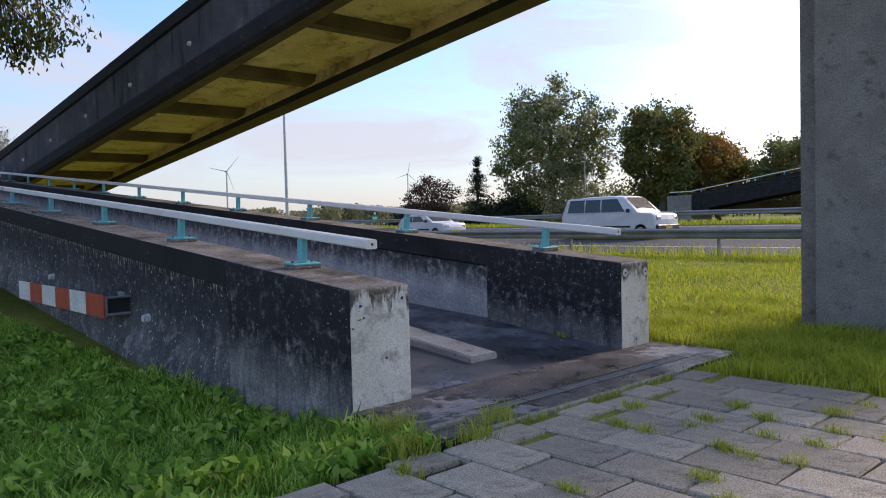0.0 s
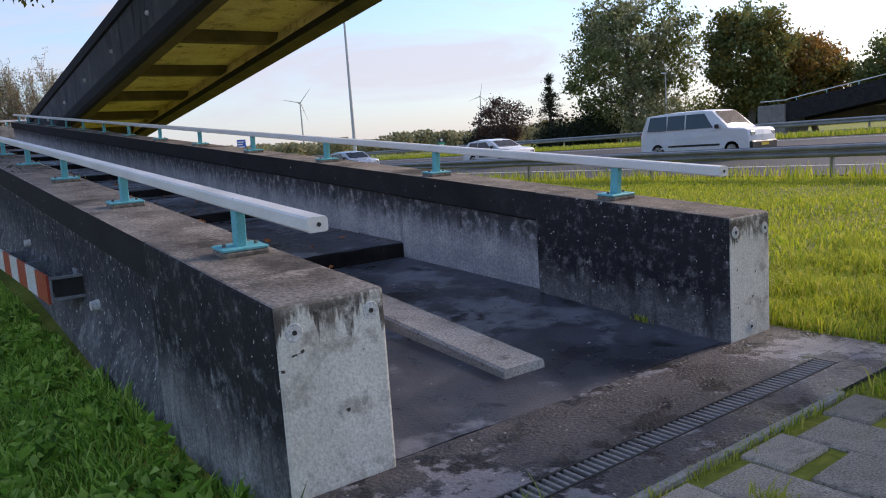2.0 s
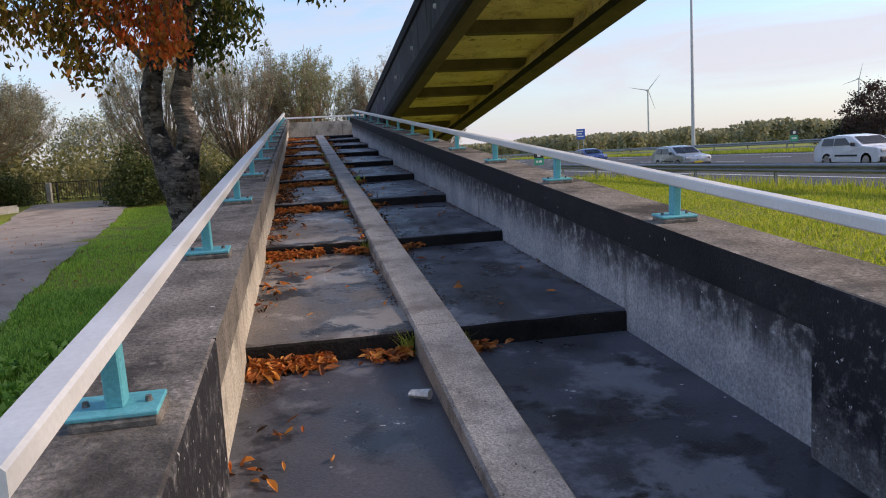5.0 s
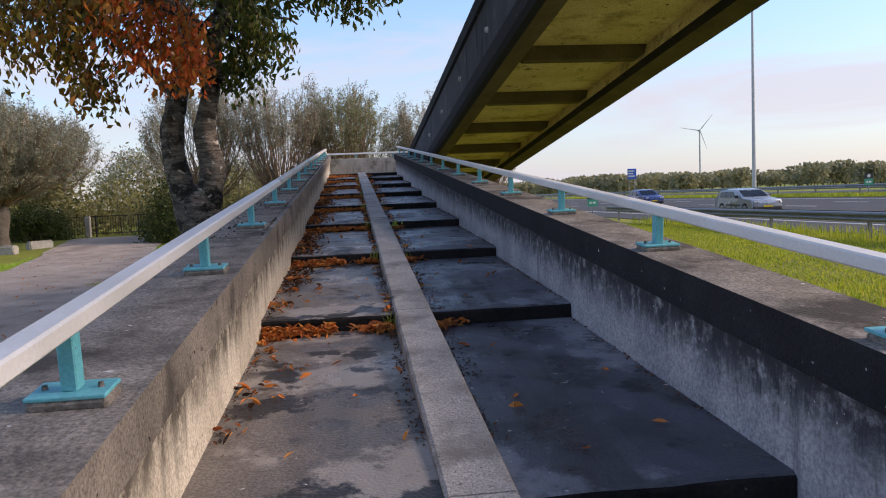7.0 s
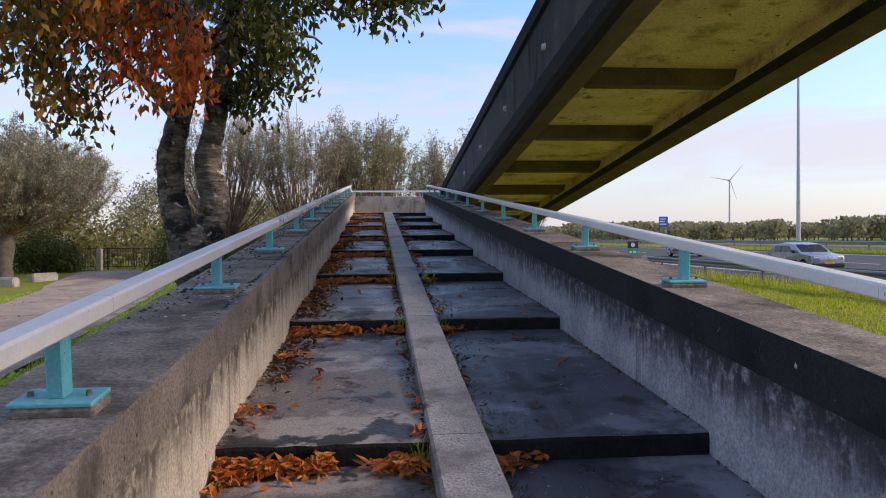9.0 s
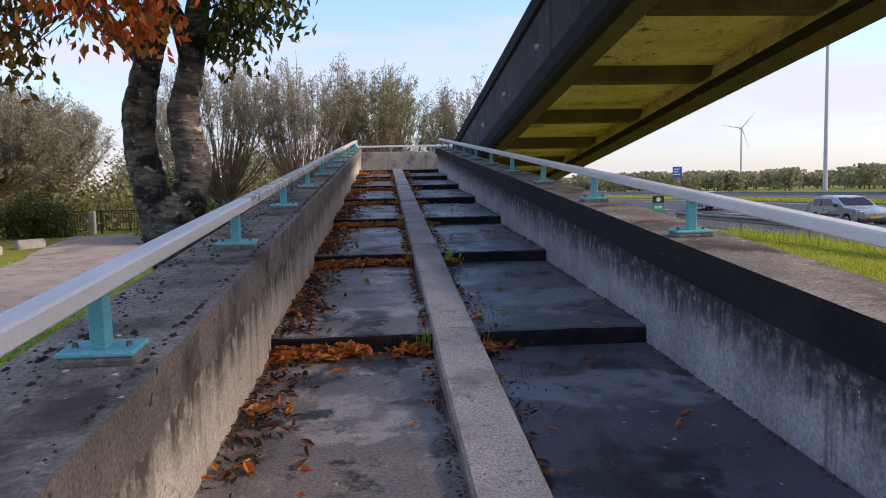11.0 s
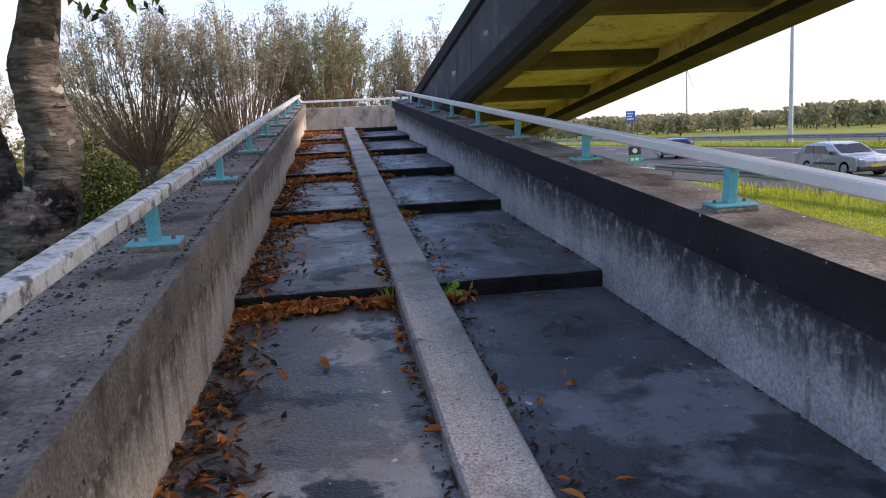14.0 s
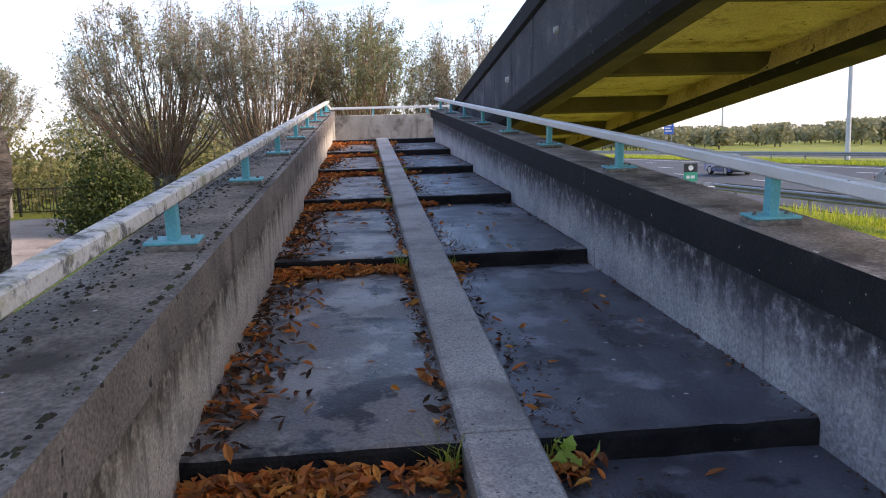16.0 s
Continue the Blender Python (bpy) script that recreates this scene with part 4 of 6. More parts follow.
def pollard_willow(base, height, width, seed, leafy=1.0, mat=None, trunk=1.7, trunk_r=0.42, shoots=105, label="pollard willow with upright reddish shoots and sparse grey leaves"):
    g = np.random.default_rng(seed)
    root = tagged(new("willow_tree"), label, "tree", group="row of pollard willows")
    root.location = base
    stem = Wood()
    stem.tube(curve((0, 0, -0.2), (0, 0, trunk), g, 0.03, 6), np.array([1.15, 1.0, 0.95, 1.0, 1.25, 1.05]) * trunk_r, 10)
    stem.tube([(0, 0, trunk - 0.05), (0, 0, trunk + 0.25), (0, 0, trunk + 0.42)], [trunk_r * 1.05, trunk_r * 0.9, 0.05], 10)
    child("trunk", stem.mesh("trunk", M_BARK_FAR), root)
    wood, leaf_at = Wood(), []
    fans = [(k * 2.4 + g.uniform(-0.5, 0.5), g.uniform(0.15, 1.0) ** 0.6, g.uniform(0.82, 1.0)) for k in range(13)]
    for i in range(shoots):
        a, r, tall = fans[i % 13]
        a, r = a + g.normal(0, 0.22), min(1.05, max(0.03, r + g.normal(0, 0.13)))
        hgt = (height - trunk) * tall * g.uniform(0.78, 1.0) * (1 - 0.28 * r ** 3)
        s = np.array([math.cos(a), math.sin(a), 0]) * trunk_r * 0.8 * min(1, r + 0.2) + (0, 0, trunk + g.uniform(-0.1, 0.35))
        e = np.array([math.cos(a) * width / 2 * r, math.sin(a) * width / 2 * r, trunk + hgt])
        c = curve(s, e, g, 0.03, 9)
        c[:, :2] += (e - s)[:2] * (np.sin(np.pi * np.linspace(0, 1, 9)) * 0.2)[:, None]
        wood.tube(c, np.linspace(g.uniform(0.024, 0.05), 0.008, 9), 4)
        for _ in range(9):
            k = g.integers(5, 9) if g.uniform() < (0.85 if leafy < 1.8 else 0.6) else g.integers(2, 5)
            away = c[k] - c[k - 1]
            tip = c[k - 1] + away / np.linalg.norm(away) * g.uniform(0.4, 0.95) + g.normal(size=3) * (0.3, 0.3, 0.15)
            wood.tube(np.stack([c[k - 1], (c[k - 1] + tip) / 2 + g.normal(size=3) * 0.04, tip]), [0.011, 0.008, 0.004], 3)
            m = int((19 if k > 5 or leafy > 1.8 else 6) * leafy)
            leaf_at.append(c[k - 1] + (tip - c[k - 1]) * g.uniform(0.25, 1.1, (m, 1)) + g.normal(size=(m, 3)) * 0.09)
    child("branchwork", wood.mesh("branchwork", M_TWIG), root, "thin reddish-brown upright shoots")
    v, f = leaf_quads(np.concatenate(leaf_at), 0.135, g, 0.15, 0.36)
    child("crown", soup("crown", v, f, mat or M_WILLOW), root, "sparse narrow grey-green leaves")
    return root


def shrub(name, label, base, size, mats, seed, per=70, clumps=60, leaf=0.12, category="shrub", hang=0.1):
    g = np.random.default_rng(seed)
    root = tagged(new(name), label, category)
    root.location = base
    d = g.normal(size=(clumps, 3))
    d[:, 2] = np.abs(d[:, 2])
    d /= np.linalg.norm(d, axis=1, keepdims=True)
    cen = d * g.uniform(0.35, 1.0, (clumps, 1)) ** 0.5 * np.array(size) * g.uniform(0.8, 1.12, (clumps, 1)) + (0, 0, 0.1)
    wood = Wood()
    for c in cen[:50]:
        wood.tube(curve((g.normal() * 0.12, g.normal() * 0.12, -0.1), c, g, 0.06, 5), np.linspace(0.03, 0.008, 5), 4)
    child("stems", wood.mesh("stems", M_BARK_FAR), root)
    cc = np.repeat(cen, per, 0) + g.normal(size=(clumps * per, 3)) * np.mean(size) * 0.17
    cc[:, 2] = np.abs(cc[:, 2])
    v, f = leaf_quads(cc, leaf, g, hang, 0.55)
    child("crown", soup("crown", v, f, mats), root)
    return root


# ---- cherry tree beside the stairs ----
def cherry_tree():
    g = np.random.default_rng(77)
    base = np.array([1.5, 25.4, float(ground_z(1.5, 25.4))])
    root = tagged(new("cherry_tree"), "old cherry tree with forked trunk, orange and green drooping leaves", "tree")
    root.location = base
    wood = Wood()
    low = np.array([(0.12, 0, -0.3), (0.1, 0, 0.1), (0.04, 0, 0.7), (-0.04, 0, 1.3), (-0.08, 0, 1.75), (-0.08, 0, 2.2), (-0.04, 0, 2.5)])
    wood.gnarled(low, [0.7, 0.54, 0.46, 0.48, 0.54, 0.52, 0.24], g, 22)
    stem_a = np.array([(-0.2, 0.05, 1.6), (-0.38, 0.08, 2.1), (-0.54, 0.1, 2.7), (-0.66, 0.1, 3.4), (-0.64, 0.1, 4.1), (-0.5, 0.15, 4.8), (-0.32, 0.2, 5.6), (-0.2, 0.2, 6.6), (-0.5, 0.1, 8.2)])
    wood.gnarled(stem_a, [0.4, 0.36, 0.3, 0.28, 0.28, 0.25, 0.24, 0.2, 0.13], g, 18)
    stem_b = np.array([(0.06, -0.02, 1.8), (0.18, 0.0, 2.5), (0.3, 0.0, 3.1), (0.2, 0.0, 3.6), (0.16, 0.0, 4.0), (0.28, 0.05, 4.6), (0.38, 0.05, 5.3), (0.52, 0.1, 6.2), (0.75, 0.1, 7.1), (1.1, 0.0, 8.8)])
    wood.gnarled(stem_b, [0.36, 0.32, 0.3, 0.28, 0.28, 0.23, 0.22, 0.2, 0.17, 0.11], g, 18)
    for z, x, y, r in ((4.3, -0.66, -0.2, 0.13), (3.95, 0.06, -0.1, 0.17), (2.3, 0.4, -0.25, 0.15), (1.5, -0.2, -0.42, 0.14), (2.9, 0.2, -0.26, 0.14), (3.5, 0.42, -0.1, 0.11)):
        wood.tube([(x, y + 0.12, z - r), (x, y + 0.02, z - 0.5 * r), (x, y - 0.02, z), (x, y + 0.02, z + 0.6 * r), (x, y + 0.14, z + r)], [0.03, r * 0.8, r, r * 0.75, 0.03], 9)
    limbs = []
    for i in range(16):
        st = stem_a if i % 2 else stem_b
        s = st[g.integers(5, 8)]
        a = i * 0.3927 + g.uniform(-0.2, 0.2)
        rr = g.uniform(4.0, 7.4)
        e = np.array([math.cos(a) * rr - 0.4, math.sin(a) * rr - 0.5, g.uniform(7.0, 10.5)])
        c = curve(s, e, g, 0.06, 9, 0.1)
        wood.tube(c, np.linspace(0.1, 0.025, 9), 6)
        limbs.append(c)
    pts = np.concatenate([c[2:] for c in limbs] + [stem_a[4:], stem_b[4:]])
    cen = []
    for _ in range(470):
        a, r = g.uniform(0, 2 * np.pi), 6.6 * math.sqrt(g.uniform(0.01, 1))
        floor_z = 7.3 + 1.6 * math.sin(a * 2.0 + 1.0) * 0.35 + 0.5 * g.normal() - (0.9 if math.cos(a) < -0.2 else 0.0) + (0.9 if math.cos(a) > 0.3 else 0)
        z = floor_z + abs(g.normal()) * 1.7
        if math.cos(a) * r > 4.2 and z < 8.2:
            z += 1.4
        cen.append((math.cos(a) * r - 0.3, math.sin(a) * r - 0.3, min(z, 12.5)))
    cen = np.array(cen)
    lowest = 7.0 + 0.3 * np.maximum(0, cen[:, 1]) + np.where(cen[:, 0] > 1.8, 0.9, 0.0)
    cen[:, 2] = np.maximum(cen[:, 2], lowest + g.uniform(0, 0.6, len(cen)))
    # low boughs: red one in front of the stems, bronze ones over the path, green ones towards the stairs
    boughs = [cen]
    for n_c, mid, sd in ((22, (-0.1, -3.2, 5.8), (0.42, 0.5, 0.42)), (8, (0.2, -3.3, 5.1), (0.25, 0.3, 0.25)), (52, (-2.3, -3.4, 6.4), (1.1, 0.9, 0.55)), (9, (-1.35, -3.2, 4.75), (0.25, 0.4, 0.4)), (16, (-2.2, -3.3, 5.4), (0.7, 0.5, 0.35)),
                         (34, (1.5, -0.6, 6.2), (0.45, 0.6, 0.6)), (10, (1.0, 0.0, 5.3), (0.22, 0.4, 0.3)), (20, (3.9, -3.6, 6.5), (0.7, 0.6, 0.22)), (24, (2.6, -3.3, 6.9), (0.8, 0.6, 0.3))):
        boughs.append(np.clip(g.normal(size=(n_c, 3)), -1.7, 1.7) * sd + mid)
    cen = np.concatenate(boughs)
    cen = cen[~((np.abs(cen[:, 0]) < 0.9) & (cen[:, 1] < 0.5) & (cen[:, 1] > -1.0) & (cen[:, 2] < 7.0))]
    for c in cen:
        near = pts[np.argmin(((pts - c) ** 2).sum(1))]
        wood.tube(curve(near, c, g, 0.05, 4, -0.03), [0.022, 0.016, 0.011, 0.006], 4)
    child("trunk", wood.mesh("trunk", M_BARK), root, "dark furrowed bark with pale horizontal bands")
    red = (np.abs(cen[:, 0] + 0.1) < 0.75) & (cen[:, 1] < -2.2) & (cen[:, 2] < 6.7)
    bronze = ~red & (cen[:, 0] < -0.8)
    for m, sel in ((M_CHERRY_RED, red), (M_CHERRY_MIX, bronze), (M_CHERRY_GREEN, ~red & ~bronze)):
        cc = np.repeat(cen[sel], 42, 0)
        cc = cc + np.clip(g.normal(size=cc.shape), -1.6, 1.6) * (0.24, 0.24, 0.3)
        v, f = leaf_quads(cc, 0.2, g, 0.9, 0.46)
        child("crown", soup("crown", v, f, m), root)


cherry_tree()

# ---- willows and undergrowth behind the landing ----
for bx, by, h, w, sd, lf in ((-2.9, 50.0, 9.3, 7.0, 1, 1.4), (1.3, 49.0, 9.6, 5.8, 2, 1.4), (5.2, 50.5, 9.3, 5.6, 3, 1.5), (9.9, 52.0, 8.6, 5.0, 4, 1.2), (14.5, 56.0, 7.0, 4.0, 8, 0.9)):
    pollard_willow((bx, by, float(ground_z(bx, by))), h, w, sd, lf, M_WILLOW if sd != 3 else M_WILLOW_GREEN, label="pollard willow with upright reddish shoots and sparse grey leaves" if sd != 3 else "pollard willow with denser olive leaves on upright shoots")
pollard_willow((-12.6, 46.5, 0.3), 8.2, 8.4, 5, 2.6, M_WILLOW, 2.2, 0.4, 170, "broad pollard willow in full grey-green leaf beside the path")
pollard_willow((-15.5, 58.0, 0.4), 9.2, 8.0, 6, 2.2, M_WILLOW, 2.0, 0.4, 130, "broad pollard willow in grey-green leaf behind the fence")
pollard_willow((-17.5, 40.0, 0.2), 8.4, 7.5, 7, 2.4, M_WILLOW, 2.2, 0.4, 130, "broad pollard willow in full grey-green leaf beside the path")

shrub("shrub", "dense dark green shrub beside the path end", (-4.0, 46.6, 0.35), (1.5, 1.4, 2.9), M_SHRUB, 21, 120, 70, 0.16)
shrub("shrub", "dark evergreen shrub beside the fence", (-13.0, 52.0, 0.4), (1.8, 1.5, 2.2), M_SHRUB, 22, 110, 70, 0.16)
shrub("shrub", "dark evergreen shrub below the landing", (1.5, 46.9, 0.4), (1.3, 1.2, 1.9), M_SHRUB, 23, 100, 50, 0.15)
shrub("shrub", "yellow-green shrub among the willows", (-1.4, 49.5, 0.4), (1.4, 1.2, 1.9), M_REED, 24, 100, 50, 0.15)
shrub("shrub", "low brown shrub at the willow foot", (-3.3, 49.0, 0.4), (1.0, 0.9, 1.2), M_PURPLE, 25, 80, 40, 0.14)


for i, (x, y, h, w) in enumerate(((-24, 72, 8.5, 5.0), (-33, 66, 9.0, 5.5), (-14, 78, 7.5, 4.5), (-27, 52, 8.0, 4.8), (-6, 84, 7.0, 4.2), (4, 80, 7.5, 4.4))):
    broadleaf("broadleaf_tree", "hazy grey-green tree behind the thicket", (x, y, 0.3), h, 0.3, w, 1.0, [M_WILLOW, M_WILLOW_GREEN], 80 + i, 130, 55, 0.3, 1.2, 8, 0.1, 0.4)


def thicket():
    g = np.random.default_rng(31)
    v, f, k = [], [], 0
    wood = Wood()
    for i in range(190):
        x, y = g.uniform(-34, 14), 55.5 + 34 * g.uniform() ** 1.5
        h, r = g.uniform(2.2, 5.0), g.uniform(1.2, 2.4)
        cc = np.array([x, y, 0.3 + h * 0.5]) + g.normal(size=(260, 3)) * (r * 0.5, r * 0.5, h * 0.27)
        a, b = leaf_quads(cc, 0.34, g, 0.0, 0.5)
        v.append(a)
        f.append(b + k)
        k += len(a)
        if i % 3 == 0:
            wood.tube(curve((x, y, 0), (x + g.normal() * 0.8, y, h * g.uniform(1.0, 1.9)), g, 0.03, 5), [0.06, 0.05, 0.04, 0.025, 0.01], 4)
    ob = tagged(new("undergrowth", soup("undergrowth", np.concatenate(v), np.concatenate(f), M_REED)), "tangled yellow-green thicket behind the fence", "undergrowth", kind="stuff")
    child("stems", wood.mesh("stems", M_BARK_FAR), ob)


thicket()


# ---- fence and stones at the path's end ----
def fence():
    root = tagged(new("fence"), "dark iron bar fence at the end of the path", "fence")
    z = 0.5
    part("top_rail", box_bm(-13.0, -5.4, 53.97, 54.03, z + 1.22, z + 1.27), M_IRON, root)
    part("bottom_rail", box_bm(-13.0, -5.4, 53.98, 54.02, z + 0.18, z + 0.22), M_IRON, root)
    for x in (-13.0, -10.4, -7.9, -5.4):
        part("fence_post", box_bm(x - 0.04, x + 0.04, 53.95, 54.05, z - 0.3, z + 1.32), M_IRON, root)
    bm = box_bm(-0.012, 0.012, -0.012, 0.012, 0.2, 1.24)
    me = bpy.data.meshes.new("bar")
    bm.to_mesh(me)
    bm.free()
    me.materials.append(M_IRON)
    for i in range(50):
        child("bar", me, root, at=Matrix.Translation((-12.9 + i * 0.152, 54.0, z)))
    post = tagged(new("concrete_post"), "pale weathered concrete post at the fence", "post")
    part("shaft", box_bm(-10.95, -10.65, 53.6, 53.9, 0.2, 1.75, 0.03), M_STONE, post)
    rng = random.Random(3)
    for x, y, w in ((-5.0, 47.5, 1.7), (-10.6, 46.0, 1.2), (-11.3, 43.5, 1.3)):
        st = tagged(new("kerb_stone"), "rough pale stone block edging the path", "stone", group="stones by the path")
        bm = box_bm(-w / 2, w / 2, -0.25, 0.25, -0.3, 0.4, 0.07, 2)
        for v in bm.verts:
            v.co += Vector((rng.uniform(-0.04, 0.04), rng.uniform(-0.03, 0.03), rng.uniform(-0.04, 0.04)))
        part("block", bm, M_STONE, st)
        st.matrix_basis = pose(x, y, float(ground_z(x, y)), 0, 0, rng.uniform(-25, 60))


fence()


# ---- guard rails ----
def w_beam(x, s):
    """Profile of a steel barrier beam whose bulges face the side s."""
    pts = [(0, 0), (0.06, -0.03), (0.075, -0.075), (0.06, -0.115), (0.012, -0.135), (0.012, -0.175), (0.06, -0.195), (0.075, -0.235), (0.06, -0.28), (0, -0.31)]
    back = [(a - 0.006, z) for a, z in reversed(pts)]
    return [(x + s * a, z) for a, z in pts + back]


def guard_rail(name, label, x, posts, top, cap=True):
    root = tagged(new(name), label, "guard rail", group="motorway guard rails")
    y0, y1 = posts[0], posts[-1]
    ys = list(np.linspace(y0 - 1, y1 + 1.5, 3))
    for s, nm in ((-1, "beam"), (1, "beam")):
        prof = w_beam(x + s * 0.2, s)
        child(nm, sweep(nm, prof, ys, lambda y: top, [M_STEEL], [0] * len(prof)), root)
    bm = box_bm(-0.05, 0.05, -0.04, 0.04, -1.4, -0.12)
    me = bpy.data.meshes.new("post")
    bm.to_mesh(me)
    bm.free()
    me.materials.append(M_STEEL)
    sp = box_bm(-0.22, 0.22, -0.05, 0.05, -0.2, -0.03)
    sm = bpy.data.meshes.new("spacer")
    sp.to_mesh(sm)
    sp.free()
    sm.materials.append(M_STEEL)
    for y in posts:
        p = child("post", me, root, at=Matrix.Translation((x, y, top)))
        child("spacer", sm, p)
        if cap:
            child("spacer", sm, root, at=Matrix.Translation((x, y + 2.75, top)))
    return root


near_rail = guard_rail("guard_rail", "double-sided galvanised steel guard rail along the grass verge", 21.3, [11.0 + 5.5 * i for i in range(-8, 8)], 1.06)
guard_rail("guard_rail", "galvanised steel guard rail along the motorway median", 43.8, [9.0 + 5.5 * i for i in range(-10, 52)], 1.72, False)


# ---- signs, masts, turbines ----
def marker_sign(x, y, z, label):
    root = tagged(new("marker_sign"), label, "sign", group="roadside marker signs")
    part("post", box_bm(x - 0.03, x + 0.03, y - 0.03, y + 0.03, z - 1.9, z + 0.1), M_STEEL, root)
    part("plate", box_bm(x - 0.34, x + 0.34, y - 0.06, y - 0.035, z - 0.46, z), M_GREEN_SIGN, root, "green plate")
    part("top_plate", box_bm(x - 0.34, x + 0.34, y - 0.06, y - 0.035, z + 0.004, z + 0.42), M_PLASTIC_BLACK, root, "black plate")
    part("disc", cyl_bm(0.13, 0.13, 0.008, 20, pose(x, y - 0.06, z + 0.21, 90)), M_BOARDW, root, "white disc")
    for dx, w in ((-0.14, 0.16), (0.1, 0.2)):
        part("text_bar", box_bm(x + dx - w / 2, x + dx + w / 2, y - 0.066, y - 0.061, z - 0.3, z - 0.16), M_BOARDW, root)


marker_sign(20.9, 53.2, 1.5, "green and black roadside marker sign at the rail end")
marker_sign(42.6, 56.0, 2.1, "green and black roadside marker sign in the median")


def blue_sign():
    root = tagged(new("road_sign"), "blue motorway information sign on two posts", "sign")
    part("board", box_bm(71.4, 73.6, 178.0, 178.1, 4.4, 6.9, 0.03), M_BLUE_SIGN, root)
    for x in (71.8, 73.2):
        part("post", box_bm(x - 0.08, x + 0.08, 178.1, 178.25, 0.0, 6.8), M_STEEL, root)
    for i, w in enumerate((1.5, 1.2, 1.6)):
        part("text_bar", box_bm(71.6, 71.6 + w, 177.98, 177.995, 6.2 - 0.6 * i, 6.45 - 0.6 * i), M_BOARDW, root)


blue_sign()


def mast():
    root = tagged(new("light_mast"), "tall slender grey motorway light mast", "street lamp")
    part("shaft", cyl_bm(0.22, 0.09, 24, 14, Matrix.Translation((48.1, 81.0, 0.7))), M_MAST, root)
    part("crossarm", box_bm(46.9, 49.3, 80.9, 81.1, 24.6, 24.75), M_MAST, root)
    for x in (46.8, 49.4):
        part("lamp_head", box_bm(x - 0.45, x + 0.45, 80.8, 81.2, 24.62, 24.8, 0.04), M_STEEL, root)
    lamp = tagged(new("street_lamp"), "thin grey street lamp beyond the motorway", "street lamp")
    part("shaft", cyl_bm(0.09, 0.05, 7.5, 8, Matrix.Translation((70.5, 52.5, 0.3))), M_MAST, lamp)
    part("lamp_head", box_bm(69.9, 70.6, 52.4, 52.6, 7.75, 7.9), M_MAST, lamp)


mast()


def turbine(az, dist, el, size, turn, label):
    a = radians(az)
    x, y = 0.3 + math.sin(a) * dist, 0.2 + math.cos(a) * dist
    hub = 1.5 + dist * math.tan(radians(el))
    root = tagged(new("wind_turbine"), label, "wind turbine", group="wind turbines")
    part("tower", cyl_bm(size * 0.055, size * 0.032, hub, 14, Matrix.Translation((x, y, 0))), M_MAST, root)
    part("nacelle", box_bm(-size * 0.13, size * 0.04, -size * 0.04, size * 0.04, -size * 0.04, size * 0.045, size * 0.012), M_MAST, root, at=pose(x, y, hub, 0, 0, -az - 60))
    for i in range(3):
        bm = bmesh.new()
        prof = [(0.02, -0.014, 0.014), (0.12, -0.03, 0.02), (0.5, -0.02, 0.014), (1.0, -0.005, 0.005)]
        rows = []
        for u, lo, hi in prof:
            rows.append([bm.verts.new((c * size, d * size, u * size)) for c, d in ((lo, 0), (0, 0.012 * (1 - u)), (hi, 0), (0, -0.012 * (1 - u) - 0.002))])
        for p, q in zip(rows, rows[1:]):
            for k in range(4):
                bm.faces.new((p[k], p[(k + 1) % 4], q[(k + 1) % 4], q[k]))
        part("blade", bm, M_MAST, root, at=pose(x, y, hub, 0, 0, -az + 20) @ pose(0, -size * 0.05, 0, 0, turn + 120 * i, 0))


turbine(26.3, 900, 4.0, 23, 40, "distant white wind turbine on a slim tower")
turbine(39.8, 1200, 3.6, 22, 12, "far pale wind turbine behind the trees")


# ---- trees beyond the motorway ----
broadleaf("broadleaf_tree", "large grey-green willow with billowing open crown", (74, 60, 0.3), 17.6, 0.55, 7.2, 2.5, [M_TREE_DARK, M_WILLOW_GREEN], 41, 190, 100, 0.5, 1.25, 11, 0.3, 0.5)
broadleaf("broadleaf_tree", "tall dense olive-green tree beyond the motorway", (77.5, 47, 0.3), 14.4, 0.45, 4.6, 2.0, [M_TREE_DARK, M_TREE_OLIVE], 42, 160, 100, 0.46, 1.2)
broadleaf("broadleaf_tree", "brown autumn tree beyond the motorway", (89, 45.6, 0.2), 11.2, 0.35, 3.9, 1.5, [M_TREE_AUTUMN, M_TREE_OLIVE], 43, 140, 90, 0.46, 1.1)
broadleaf("broadleaf_tree", "round olive tree with twiggy top beyond the motorway", (92, 36, 0.2), 10.8, 0.4, 6.2, 1.5, [M_TREE_OLIVE, M_TREE_DARK], 44, 190, 90, 0.46, 1.2)
broadleaf("broadleaf_tree", "golden-olive tree behind the dense one", (84, 46.0, 0.2), 10.5, 0.4, 4.0, 1.5, [M_TREE_OLIVE, M_TREE_AUTUMN], 46, 130, 90, 0.46, 1.1)
broadleaf("broadleaf_tree", "small purple-leaved tree beyond the motorway", (64, 72, 0.3), 6.9, 0.25, 3.4, 0.8, [M_PURPLE], 45, 110, 50, 0.3, 0.8)


